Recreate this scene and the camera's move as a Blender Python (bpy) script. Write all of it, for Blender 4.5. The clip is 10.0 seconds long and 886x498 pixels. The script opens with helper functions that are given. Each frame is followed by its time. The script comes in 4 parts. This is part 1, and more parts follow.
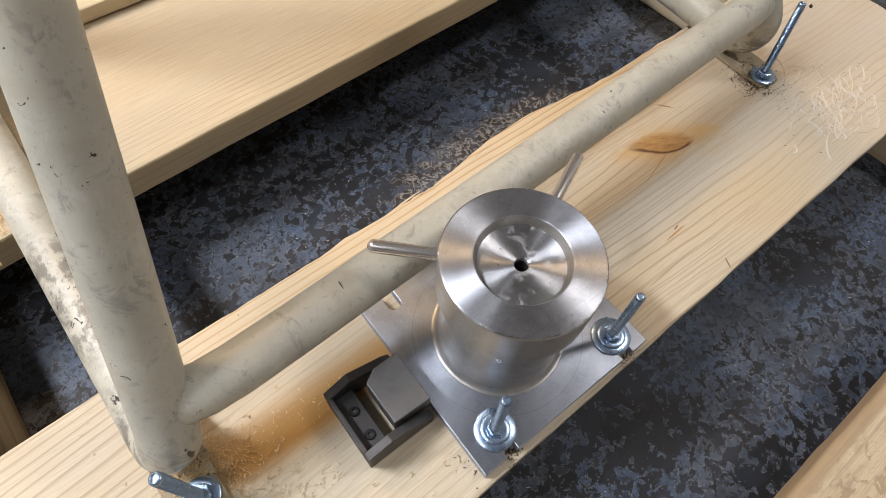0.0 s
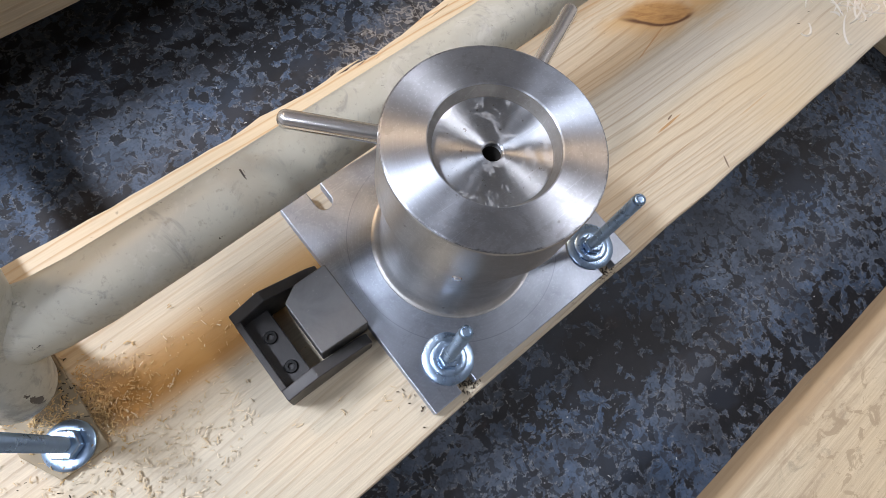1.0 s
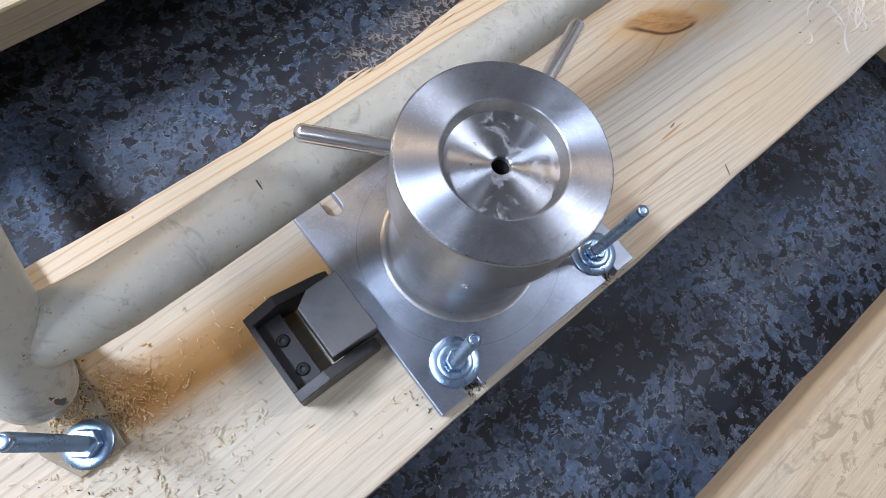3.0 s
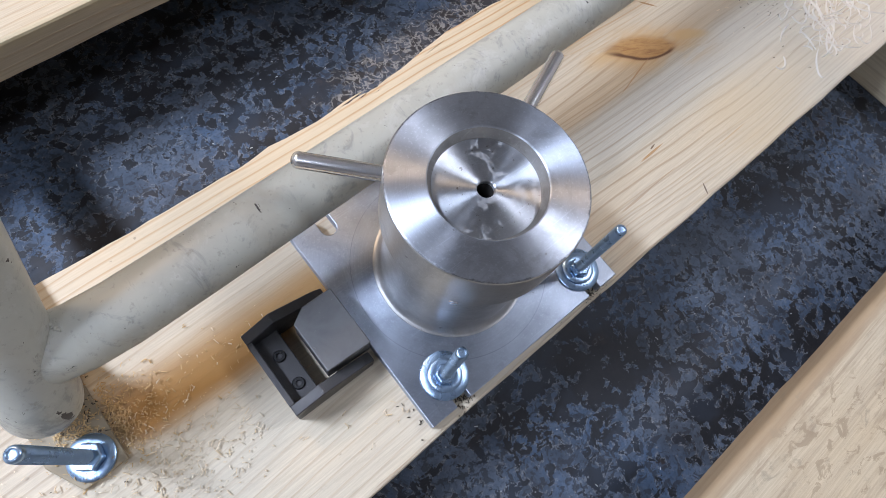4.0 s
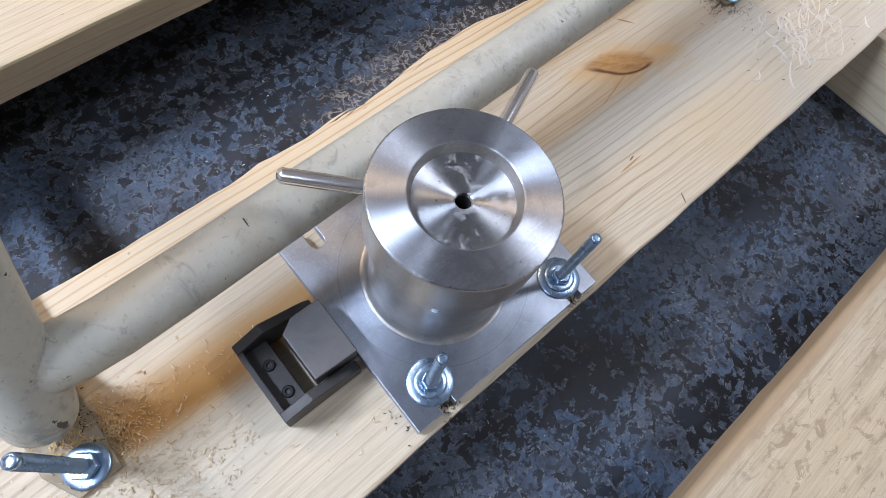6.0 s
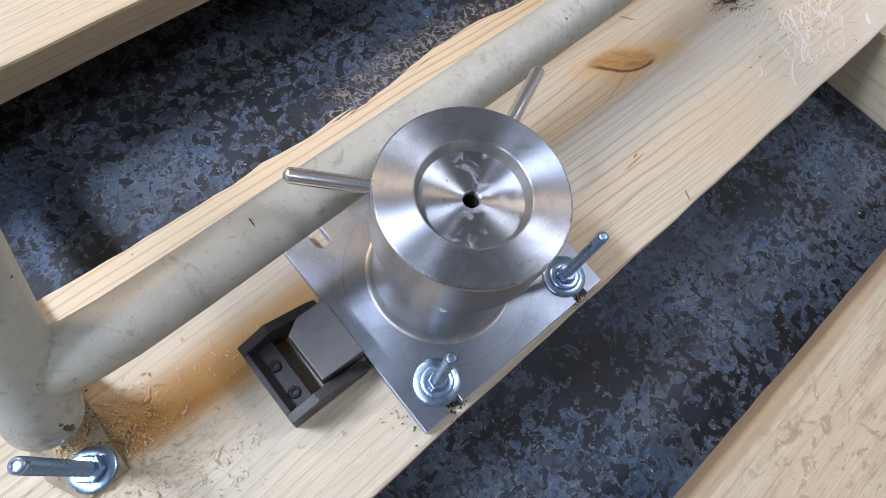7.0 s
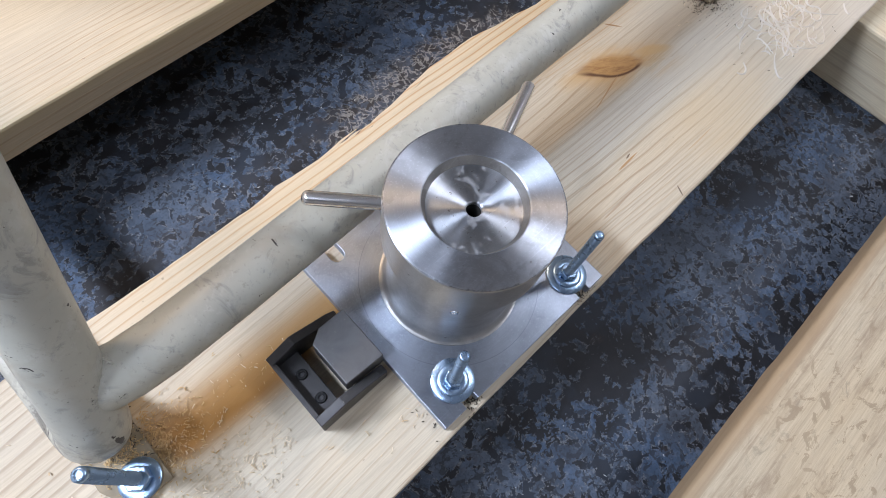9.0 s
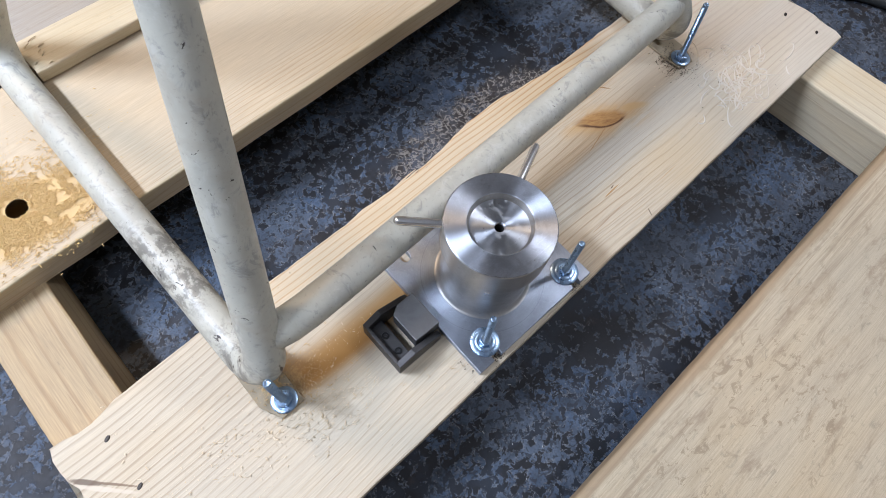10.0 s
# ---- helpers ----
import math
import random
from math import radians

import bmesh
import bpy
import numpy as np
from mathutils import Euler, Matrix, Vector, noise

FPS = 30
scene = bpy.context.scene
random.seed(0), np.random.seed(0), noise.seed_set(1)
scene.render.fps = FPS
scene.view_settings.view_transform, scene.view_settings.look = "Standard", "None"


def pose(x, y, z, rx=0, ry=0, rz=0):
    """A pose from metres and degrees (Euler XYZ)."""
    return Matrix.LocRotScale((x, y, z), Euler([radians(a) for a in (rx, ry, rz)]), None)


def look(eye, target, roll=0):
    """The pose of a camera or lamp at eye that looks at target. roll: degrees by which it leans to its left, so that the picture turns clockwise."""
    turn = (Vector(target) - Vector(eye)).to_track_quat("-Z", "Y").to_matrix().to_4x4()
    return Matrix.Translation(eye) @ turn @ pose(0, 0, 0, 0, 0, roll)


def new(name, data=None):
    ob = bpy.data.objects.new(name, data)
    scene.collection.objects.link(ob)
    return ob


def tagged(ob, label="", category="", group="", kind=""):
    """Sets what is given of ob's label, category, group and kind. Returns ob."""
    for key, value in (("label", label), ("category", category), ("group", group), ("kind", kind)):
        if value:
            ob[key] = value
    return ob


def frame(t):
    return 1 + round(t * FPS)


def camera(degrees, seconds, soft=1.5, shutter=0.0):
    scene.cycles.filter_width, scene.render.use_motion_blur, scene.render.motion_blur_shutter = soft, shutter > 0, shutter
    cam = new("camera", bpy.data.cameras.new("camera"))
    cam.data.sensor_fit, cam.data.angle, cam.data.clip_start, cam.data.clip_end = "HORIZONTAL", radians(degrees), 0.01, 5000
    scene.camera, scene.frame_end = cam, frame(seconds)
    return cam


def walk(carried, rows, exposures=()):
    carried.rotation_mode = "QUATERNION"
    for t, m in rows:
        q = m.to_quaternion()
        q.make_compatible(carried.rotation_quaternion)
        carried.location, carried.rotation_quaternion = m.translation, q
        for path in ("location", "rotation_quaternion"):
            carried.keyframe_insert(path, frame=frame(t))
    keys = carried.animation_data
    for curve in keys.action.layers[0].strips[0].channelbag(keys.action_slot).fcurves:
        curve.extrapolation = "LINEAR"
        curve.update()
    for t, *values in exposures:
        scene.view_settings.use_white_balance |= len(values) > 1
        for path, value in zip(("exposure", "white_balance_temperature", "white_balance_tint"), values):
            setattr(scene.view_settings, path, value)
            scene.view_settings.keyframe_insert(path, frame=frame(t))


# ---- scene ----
cam = camera(74.84, 10.0, 0.6)
PATH = [
    (0, (-0.1423, -0.0730, 0.3903), (0.4606, 0.5699, -1.1791), 6.05),
    (0.5, (-0.1229, -0.0604, 0.3308), (0.4263, 0.3340, -1.3374), 17.37),
    (1, (-0.1163, -0.0505, 0.3127), (0.4473, 0.2675, -1.3669), 23.04),
    (1.5, (-0.1096, -0.0495, 0.3121), (0.4484, 0.2455, -1.3736), 24.34),
    (2, (-0.1117, -0.0441, 0.3135), (0.4408, 0.2447, -1.3751), 24.91),
    (2.5, (-0.1171, -0.0436, 0.3163), (0.4280, 0.2522, -1.3735), 24.49),
    (4, (-0.1199, -0.0468, 0.3368), (0.4723, 0.2801, -1.3312), 23.66),
    (4.5, (-0.1223, -0.0460, 0.3419), (0.4823, 0.2912, -1.3196), 23.44),
    (5, (-0.1220, -0.0485, 0.3429), (0.4889, 0.2978, -1.3145), 22.12),
    (6.5, (-0.1172, -0.0572, 0.3495), (0.5056, 0.2993, -1.3013), 22.07),
    (7, (-0.1214, -0.0519, 0.3460), (0.5023, 0.2949, -1.3065), 22.31),
    (7.5, (-0.1199, -0.0492, 0.3457), (0.4842, 0.3100, -1.3114), 20.15),
    (8, (-0.1199, -0.0495, 0.3487), (0.4815, 0.3069, -1.3100), 20.14),
    (8.5, (-0.1250, -0.0537, 0.3576), (0.4913, 0.2950, -1.2973), 20.76),
    (9, (-0.1290, -0.0563, 0.3679), (0.4873, 0.3217, -1.2806), 16.56),
    (9.5, (-0.1385, -0.0682, 0.4162), (0.4766, 0.3053, -1.2336), 16.28),
    (10, (-0.1987, -0.0906, 0.5249), (0.3774, 0.3629, -1.1190), 10.59),
]
walk(cam, [(t, look(eye, target, roll)) for t, eye, target, roll in PATH],
     [(0.0, 0.02, 7750, 21), (0.5, 0.08, 7400, 21), (1.0, 0.11, 6900, 21), (2.0, 0.11, 6200, 21), (8.0, 0.11, 6350, 21), (10.0, 0.06, 6350, 20)])

# ---- room light ----
world = bpy.data.worlds.new("world")
world.use_nodes = True
world.node_tree.nodes["Background"].inputs[0].default_value = (0.62, 0.6, 0.58, 1)
world.node_tree.nodes["Background"].inputs[1].default_value = 0.03
scene.world = world

FLOOR_Z = -0.0943
CEIL_Z = FLOOR_Z + 2.3
KEY = (-1.20, 1.12, 2.13)
ROW = (-0.12, 1.85, 2.13)
EAST = (1.40, -0.50, 2.13)
SIDE = (-1.25, -0.15, 2.13)


def area_lamp(name, where, size_x, size_y, watts, colour):
    data = bpy.data.lights.new(name, "AREA")
    data.shape, data.size, data.size_y, data.energy, data.color = "RECTANGLE", size_x, size_y, watts, colour
    ob = new(name, data)
    ob.location = where
    return ob


KEY_W, ROW_W, EAST_W, SIDE_W = 94.0, 25.0, 18.0, 8.0
area_lamp("key_lamp", (KEY[0], KEY[1], KEY[2] - 0.035), 0.25, 0.85, KEY_W, (0.70, 0.845, 1.0))
area_lamp("row_lamp", (ROW[0], ROW[1], ROW[2] - 0.035), 0.35, 0.3, ROW_W, (1.0, 0.76, 0.48))
# Unseen cool fill added from the east to balance the warm row lamp.
area_lamp("east_fill", (EAST[0], EAST[1], EAST[2] - 0.035), 0.3, 0.3, EAST_W, (0.84, 0.93, 1.0))
area_lamp("side_lamp", (SIDE[0], SIDE[1], SIDE[2] - 0.035), 0.28, 0.2, SIDE_W, (0.72, 0.85, 1.0))


# ---- materials ----
class Nodes:
    """Short hand for one material's node tree."""

    def __init__(self, name):
        self.mat = bpy.data.materials.new(name)
        self.mat.use_nodes = True
        self.tree = self.mat.node_tree
        self.bsdf = self.tree.nodes["Principled BSDF"]
        self.coord = self.tree.nodes.new("ShaderNodeTexCoord").outputs["Object"]

    def put(self, socket, value):
        if hasattr(value, "is_linked"):
            self.tree.links.new(value, socket)
        else:
            socket.default_value = value

    def math(self, op, a, b=0.0, c=0.0):
        n = self.tree.nodes.new("ShaderNodeMath")
        n.operation = op
        for i, v in enumerate((a, b, c)):
            self.put(n.inputs[i], v)
        return n.outputs[0]

    def scaled(self, scale, offset=(0, 0, 0), turn=(0, 0, 0)):
        n = self.tree.nodes.new("ShaderNodeMapping")
        self.put(n.inputs["Vector"], self.coord)
        n.inputs["Location"].default_value = offset
        n.inputs["Rotation"].default_value = turn
        n.inputs["Scale"].default_value = scale
        return n.outputs[0]

    def noise(self, vector, scale=1.0, detail=3.0, rough=0.5, distort=0.0):
        n = self.tree.nodes.new("ShaderNodeTexNoise")
        self.put(n.inputs["Vector"], vector)
        for key, v in (("Scale", scale), ("Detail", detail), ("Roughness", rough), ("Distortion", distort)):
            n.inputs[key].default_value = v
        return n.outputs["Fac"]

    def step(self, value, low, high):
        n = self.tree.nodes.new("ShaderNodeMapRange")
        n.interpolation_type = "SMOOTHSTEP"
        self.put(n.inputs["Value"], value)
        n.inputs["From Min"].default_value, n.inputs["From Max"].default_value = low, high
        return n.outputs["Result"]

    def mix(self, fac, a, b, blend="MIX"):
        n = self.tree.nodes.new("ShaderNodeMix")
        n.data_type, n.blend_type = "RGBA", blend
        self.put(n.inputs[0], fac)
        for socket, v in ((n.inputs[6], a), (n.inputs[7], b)):
            self.put(socket, v if hasattr(v, "is_linked") else (*v, 1))
        return n.outputs[2]

    def split(self):
        n = self.tree.nodes.new("ShaderNodeSeparateXYZ")
        self.put(n.inputs[0], self.coord)
        return n.outputs

    def bump(self, height, strength=0.3, distance=0.001):
        n = self.tree.nodes.new("ShaderNodeBump")
        n.inputs["Strength"].default_value, n.inputs["Distance"].default_value = strength, distance
        self.put(n.inputs["Height"], height)
        self.put(self.bsdf.inputs["Normal"], n.outputs[0])

    def finish(self, colour, rough, metal=0.0, **more):
        b = self.bsdf.inputs
        self.put(b["Base Color"], colour if hasattr(colour, "is_linked") else (*colour, 1))
        self.put(b["Roughness"], rough)
        self.put(b["Metallic"], metal)
        for key, v in more.items():
            self.put(b[key.replace("_", " ")], v)
        return self.mat


def wood(name, light, dark, seed, rings=105.0, contrast=0.55, knots=(), stain=0.0, streaks=0.2, heart_shade=None, fuzz=0.0, marks=(), arris=None, planed=None, wander=0.05):
    """Sawn pine with the grain along x: rings, fibres, knots, blotches, small dirt and, on one plank, painted tube
    shade.
    """
    n = Nodes(name)
    x, y, z = n.split()
    warp = n.math("SUBTRACT", n.noise(n.scaled((1.8, 4, 4), (seed, seed * 2, 0)), 1, 2), 0.5)
    across = n.math("ADD", n.math("ADD", y, n.math("MULTIPLY", z, 0.7)), n.math("MULTIPLY", warp, wander))
    fine = n.math("SUBTRACT", n.noise(n.scaled((9, 34, 34), (0, seed, 0)), 1, 2), 0.5)
    across = n.math("ADD", across, n.math("MULTIPLY", fine, 0.006))
    knot_mask, knot_d, knot_dx, knot_dy = None, 0.0, 0.0, 0.0
    for kx, ky, a, b, turn in knots:
        c, q = math.cos(radians(turn)), math.sin(radians(turn))
        px, py = n.math("SUBTRACT", x, kx), n.math("SUBTRACT", y, ky)
        dx = n.math("DIVIDE", n.math("ADD", n.math("MULTIPLY", px, c), n.math("MULTIPLY", py, q)), a)
        dy = n.math("DIVIDE", n.math("SUBTRACT", n.math("MULTIPLY", py, c), n.math("MULTIPLY", px, q)), b)
        d = n.math("SQRT", n.math("ADD", n.math("MULTIPLY", dx, dx), n.math("MULTIPLY", dy, dy)))
        d = n.math("ADD", d, n.math("MULTIPLY", fine, 1.3))
        swell = n.math("POWER", 2.718, n.math("MULTIPLY", n.math("MULTIPLY", d, d), -0.35))
        across = n.math("ADD", across, n.math("MULTIPLY", n.math("MULTIPLY", swell, n.math("SIGN", dy)), b * 0.4))
        near = n.math("SUBTRACT", 1.0, n.step(d, 0.75, 1.3))
        knot_d, knot_dx, knot_dy = d, dx, dy
        knot_mask = near if knot_mask is None else n.math("MAXIMUM", knot_mask, near)
    uneven = n.noise(n.scaled((0.3, 22, 22), (seed, 0, seed)), 1, 1)
    ring = n.math("ADD", n.math("MULTIPLY", across, rings), n.math("MULTIPLY", uneven, 2.5))
    saw = n.math("FRACT", ring)
    late = n.math("MULTIPLY", n.step(saw, 0.66, 0.94), n.math("SUBTRACT", 1.0, n.step(saw, 0.93, 1.0)))
    patchy = n.step(n.noise(n.scaled((3, 9, 9), (seed, 4, 2)), 1, 3), 0.3, 0.72)
    late = n.math("MULTIPLY", late, n.math("ADD", 0.28, n.math("MULTIPLY", patchy, 0.72)))
    if planed:
        late = n.math("MULTIPLY", late, n.math("SUBTRACT", 1.0, n.math("MULTIPLY", n.step(y, planed * 0.6, planed * 1.3), 0.96)))
    colour = n.mix(n.math("MULTIPLY", late, contrast), light, dark)
    fibre = n.noise(n.scaled((26, 900, 900), (seed, 0, 0)), 1, 4, 0.65)
    colour = n.mix(streaks, colour, n.mix(n.step(fibre, 0.3, 0.7), (0.58, 0.52, 0.46), (1.15, 1.13, 1.1)), "MULTIPLY")
    blotch = n.noise(n.scaled((3.5, 11, 11), (seed * 3, 1, 7)), 1, 4, 0.55)
    warm = tuple(c * f for c, f in zip(light, (0.95, 0.8, 0.58)))
    colour = n.mix(n.math("MULTIPLY", n.step(blotch, 0.45, 0.75), 0.45), colour, warm)
    grey = tuple(c * f for c, f in zip(light, (0.82, 0.84, 0.88)))
    colour = n.mix(n.math("MULTIPLY", n.step(blotch, 0.52, 0.25), 0.55), colour, grey)
    checks = n.noise(n.scaled((7, 240, 240), (seed, 6, 3)), 1, 2, 0.5)
    colour = n.mix(n.math("MULTIPLY", n.step(checks, 0.715, 0.75), 0.45), colour, tuple(c * f for c, f in zip(dark, (0.8, 0.7, 0.6))))
    if heart_shade:
        low, high, strength, near_x, far_x = heart_shade
        # Orange heartwood tint, deepened to paint in the cross tube's shadow.
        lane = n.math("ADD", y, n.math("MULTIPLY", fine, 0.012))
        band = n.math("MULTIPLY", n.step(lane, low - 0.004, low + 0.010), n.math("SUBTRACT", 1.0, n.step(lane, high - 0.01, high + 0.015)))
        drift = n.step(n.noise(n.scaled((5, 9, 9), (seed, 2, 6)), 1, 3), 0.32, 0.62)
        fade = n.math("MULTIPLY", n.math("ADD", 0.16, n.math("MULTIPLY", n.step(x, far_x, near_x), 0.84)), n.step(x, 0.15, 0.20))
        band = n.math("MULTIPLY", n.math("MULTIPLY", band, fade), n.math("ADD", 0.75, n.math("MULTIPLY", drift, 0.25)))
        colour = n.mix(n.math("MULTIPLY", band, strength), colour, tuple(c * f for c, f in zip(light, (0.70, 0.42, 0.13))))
        # Grey lane farther along: a faint second tube shadow put into the colour.
        pale = n.math("MULTIPLY", n.step(lane, 0.05, 0.075), n.math("SUBTRACT", 1.0, n.step(lane, 0.088, 0.105)))
        pale = n.math("MULTIPLY", n.math("MULTIPLY", pale, n.step(x, 0.42, 0.60)), n.math("ADD", 0.1, n.math("MULTIPLY", drift, 0.25)))
        colour = n.mix(pale, colour, (0.49, 0.46, 0.42))
        lines = n.step(n.math("ABSOLUTE", n.math("SUBTRACT", n.math("FRACT", n.math("MULTIPLY", across, 125.0)), 0.5)), 0.40, 0.47)
        colour = n.mix(n.math("MULTIPLY", lines, n.math("MULTIPLY", n.math("ADD", 0.15, n.math("MULTIPLY", n.step(x, 0.25, 0.5), 0.85)), n.math("ADD", 0.12, n.math("MULTIPLY", patchy, 0.33)))), colour, (0.33, 0.235, 0.15))
        beyond = n.step(x, 0.13, 0.24)
        colour = n.mix(n.math("MULTIPLY", n.math("MULTIPLY", n.step(y, 0.135, 0.17), 0.4), beyond), colour, (0.63, 0.44, 0.23))
        edge = n.math("MULTIPLY", n.step(y, 0.138, 0.155), n.math("MULTIPLY", late, 0.95))
        colour = n.mix(n.math("MULTIPLY", edge, beyond), colour, (0.46, 0.23, 0.075))
        plain_end = n.math("MULTIPLY", n.math("SUBTRACT", 1.0, beyond), n.math("MULTIPLY", n.step(y, 0.05, 0.11), 0.34))
        colour = n.mix(n.math("MULTIPLY", plain_end, n.step(saw, 0.55, 0.9)), colour, (0.36, 0.285, 0.205))
        scraped = n.math("MULTIPLY", n.step(x, 0.62, 0.80), n.math("ADD", 0.25, n.math("MULTIPLY", drift, 0.3)))
        colour = n.mix(scraped, colour, (0.70, 0.625, 0.52))
        resin = n.noise(n.scaled((5, 150, 150), (seed, 3, 5)), 1, 3, 0.55)
        colour = n.mix(n.math("MULTIPLY", n.step(resin, 0.70, 0.75), 0.45), colour, (0.44, 0.24, 0.09))
    if fuzz:
        pits = n.noise(n.scaled((48, 130, 130), (seed, 1, 1)), 1, 6, 0.75, 0.9)
        colour = n.mix(n.math("MULTIPLY", n.step(pits, 0.55, 0.7), fuzz), colour, tuple(c * 0.55 for c in light))
    if stain:
        spots = n.noise(n.scaled((22, 75, 75), (seed, seed, 0)), 1, 6, 0.72, 0.6)
        colour = n.mix(n.math("MULTIPLY", n.step(spots, 0.5, 0.72), stain), colour, (0.27, 0.19, 0.12))
        lanes = n.noise(n.scaled((3.5, 130, 130), (seed, 4, 4)), 1, 5, 0.65, 0.3)
        inked = n.math("MULTIPLY", n.step(lanes, 0.47, 0.62), n.math("ADD", 0.12, n.math("MULTIPLY", n.step(y, 0.145, 0.175), 0.5)))
        colour = n.mix(inked, colour, (0.31, 0.225, 0.145))
        grubby = n.noise(n.scaled((9, 24, 24), (seed, 6, 2)), 1, 6, 0.68, 0.5)
        colour = n.mix(n.math("MULTIPLY", n.step(grubby, 0.5, 0.68), 0.5), colour, (0.40, 0.30, 0.185))
        # Browner along the last centimetre of the back edge.
        brown_edge = n.math("MULTIPLY", n.step(n.math("ADD", y, n.math("MULTIPLY", fine, 0.012)), 0.189, 0.197), 0.75)
        colour = n.mix(brown_edge, colour, (0.33, 0.225, 0.125))
        strokes = n.noise(n.scaled((70, 115, 115), (seed, 2, 4), (0, 0, 0.12)), 1, 5, 0.7, 0.8)
        flock = n.step(n.noise(n.scaled((7, 11, 11), (seed, 8, 1)), 1, 2), 0.44, 0.60)
        colour = n.mix(n.math("MULTIPLY", n.math("MULTIPLY", n.step(strokes, 0.55, 0.61), flock), 0.8), colour, (0.32, 0.24, 0.15))
    if knot_mask is not None:
        spindle = n.tree.nodes.new("ShaderNodeCombineXYZ")
        n.put(spindle.inputs[0], n.math("MULTIPLY", knot_dx, 1.6))
        n.put(spindle.inputs[1], n.math("MULTIPLY", knot_dy, 2.6))
        swirl = n.noise(spindle.outputs[0], 1, 5, 0.7, 0.5)
        amber = n.mix(n.step(swirl, 0.38, 0.68), (0.47, 0.26, 0.085), (0.30, 0.135, 0.035))
        rim = n.math("MULTIPLY", n.step(knot_d, 0.82, 0.96), n.math("SUBTRACT", 1.0, n.step(knot_d, 1.0, 1.16)))
        rim = n.math("MULTIPLY", rim, n.step(n.math("MULTIPLY", knot_dy, -1.0), -0.1, 0.35))
        halo = n.math("MULTIPLY", n.math("SUBTRACT", 1.0, n.step(knot_d, 0.9, 2.6)), n.step(n.noise(n.scaled((16, 60, 60), (seed, 5, 2)), 1, 4, 0.6), 0.35, 0.6))
        colour = n.mix(n.math("MULTIPLY", halo, 0.7), colour, (0.56, 0.34, 0.13))
        amber = n.mix(n.math("MULTIPLY", n.step(swirl, 0.62, 0.70), 0.5), amber, (0.13, 0.05, 0.015))
        colour = n.mix(n.math("MULTIPLY", knot_mask, 0.9), colour, amber)
        colour = n.mix(n.math("MULTIPLY", rim, 1.0), colour, (0.12, 0.05, 0.018))
    for mx, my, a, b, turn, tone in marks:
        c, q = math.cos(radians(turn)), math.sin(radians(turn))
        px, py = n.math("SUBTRACT", x, mx), n.math("SUBTRACT", y, my)
        dx = n.math("DIVIDE", n.math("ADD", n.math("MULTIPLY", px, c), n.math("MULTIPLY", py, q)), a)
        dy = n.math("DIVIDE", n.math("SUBTRACT", n.math("MULTIPLY", py, c), n.math("MULTIPLY", px, q)), b)
        d = n.math("ADD", n.math("ADD", n.math("MULTIPLY", dx, dx), n.math("MULTIPLY", dy, dy)), n.math("ADD", n.math("MULTIPLY", fibre, 0.8), n.math("MULTIPLY", fine, 2.5)))
        colour = n.mix(n.math("SUBTRACT", 0.85, n.math("MULTIPLY", n.step(d, 0.7, 1.6), 0.85)), colour, tone)
    if arris:
        colour = n.mix(n.math("MULTIPLY", n.math("SUBTRACT", 1.0, n.step(y, 0.0005, 0.0045)), n.step(z, -0.012, -0.001)), colour, arris)
    dirt = n.noise(n.scaled((160, 260, 260), (seed, 9, 1)), 1, 2, 0.6)
    area = n.step(n.noise(n.scaled((7, 9, 9), (seed, 3, 8)), 1, 2), 0.45, 0.7)
    colour = n.mix(n.math("MULTIPLY", n.step(dirt, 0.70, 0.77), n.math("MULTIPLY", area, 0.6)), colour, (0.16, 0.11, 0.07))
    height = n.math("ADD", n.math("MULTIPLY", fibre, 0.6), n.math("MULTIPLY", late, 0.5))
    n.bump(height, 0.5, 0.0005)
    return n.finish(colour, n.math("ADD", 0.5, n.math("MULTIPLY", fibre, 0.25)))


PINE = (0.605, 0.527, 0.395)
AMBER = (0.40, 0.235, 0.105)
MAIN_WOOD = wood("main_plank_pine", PINE, (0.36, 0.22, 0.11), 1.7, 145, 0.5, ((0.6155, 0.1163, 0.030, 0.0115, -28),), 0.0, streaks=0.3, heart_shade=(0.093, 0.124, 1.0, 0.34, 0.46), fuzz=0.16,
                 marks=((0.5624, 0.007, 0.005, 0.0007, 65, (0.10, 0.06, 0.035)), (0.550, 0.0505, 0.013, 0.0009, 2, (0.42, 0.22, 0.08)), (0.555, 0.0535, 0.003, 0.0006, 10, (0.12, 0.06, 0.03)), (0.6494, 0.1463, 0.010, 0.0011, -50, (0.30, 0.15, 0.05)), (0.5917, 0.1041, 0.025, 0.0009, 14, (0.42, 0.24, 0.11)), (0.6560, 0.1060, 0.020, 0.006, -24, (0.58, 0.40, 0.20)), (0.010, 0.1605, 0.018, 0.0024, -48, (0.11, 0.065, 0.035)), (0.027, 0.1425, 0.020, 0.0013, -48, (0.19, 0.115, 0.06)), (0.020, 0.1435, 0.026, 0.0022, -48, (0.66, 0.56, 0.43))))
REAR_WOOD = wood("rear_plank_pine", (0.565, 0.46, 0.315), (0.42, 0.27, 0.14), 5.3, 170, 0.62, streaks=0.35, arris=(0.56, 0.455, 0.28), planed=0.055, fuzz=0.14, marks=((0.092, 0.055, 0.070, 0.048, -12, (0.64, 0.43, 0.17)),))
FRONT_WOOD = wood("front_plank_pine", (0.555, 0.465, 0.325), (0.36, 0.265, 0.165), 9.1, 80, 0.35, stain=0.6, streaks=0.4, fuzz=0.7, wander=0.015)
BEARER_WOOD = wood("bearer_pine", (0.70, 0.61, 0.44), (0.44, 0.31, 0.18), 12.4, 75, 0.35, streaks=0.3)
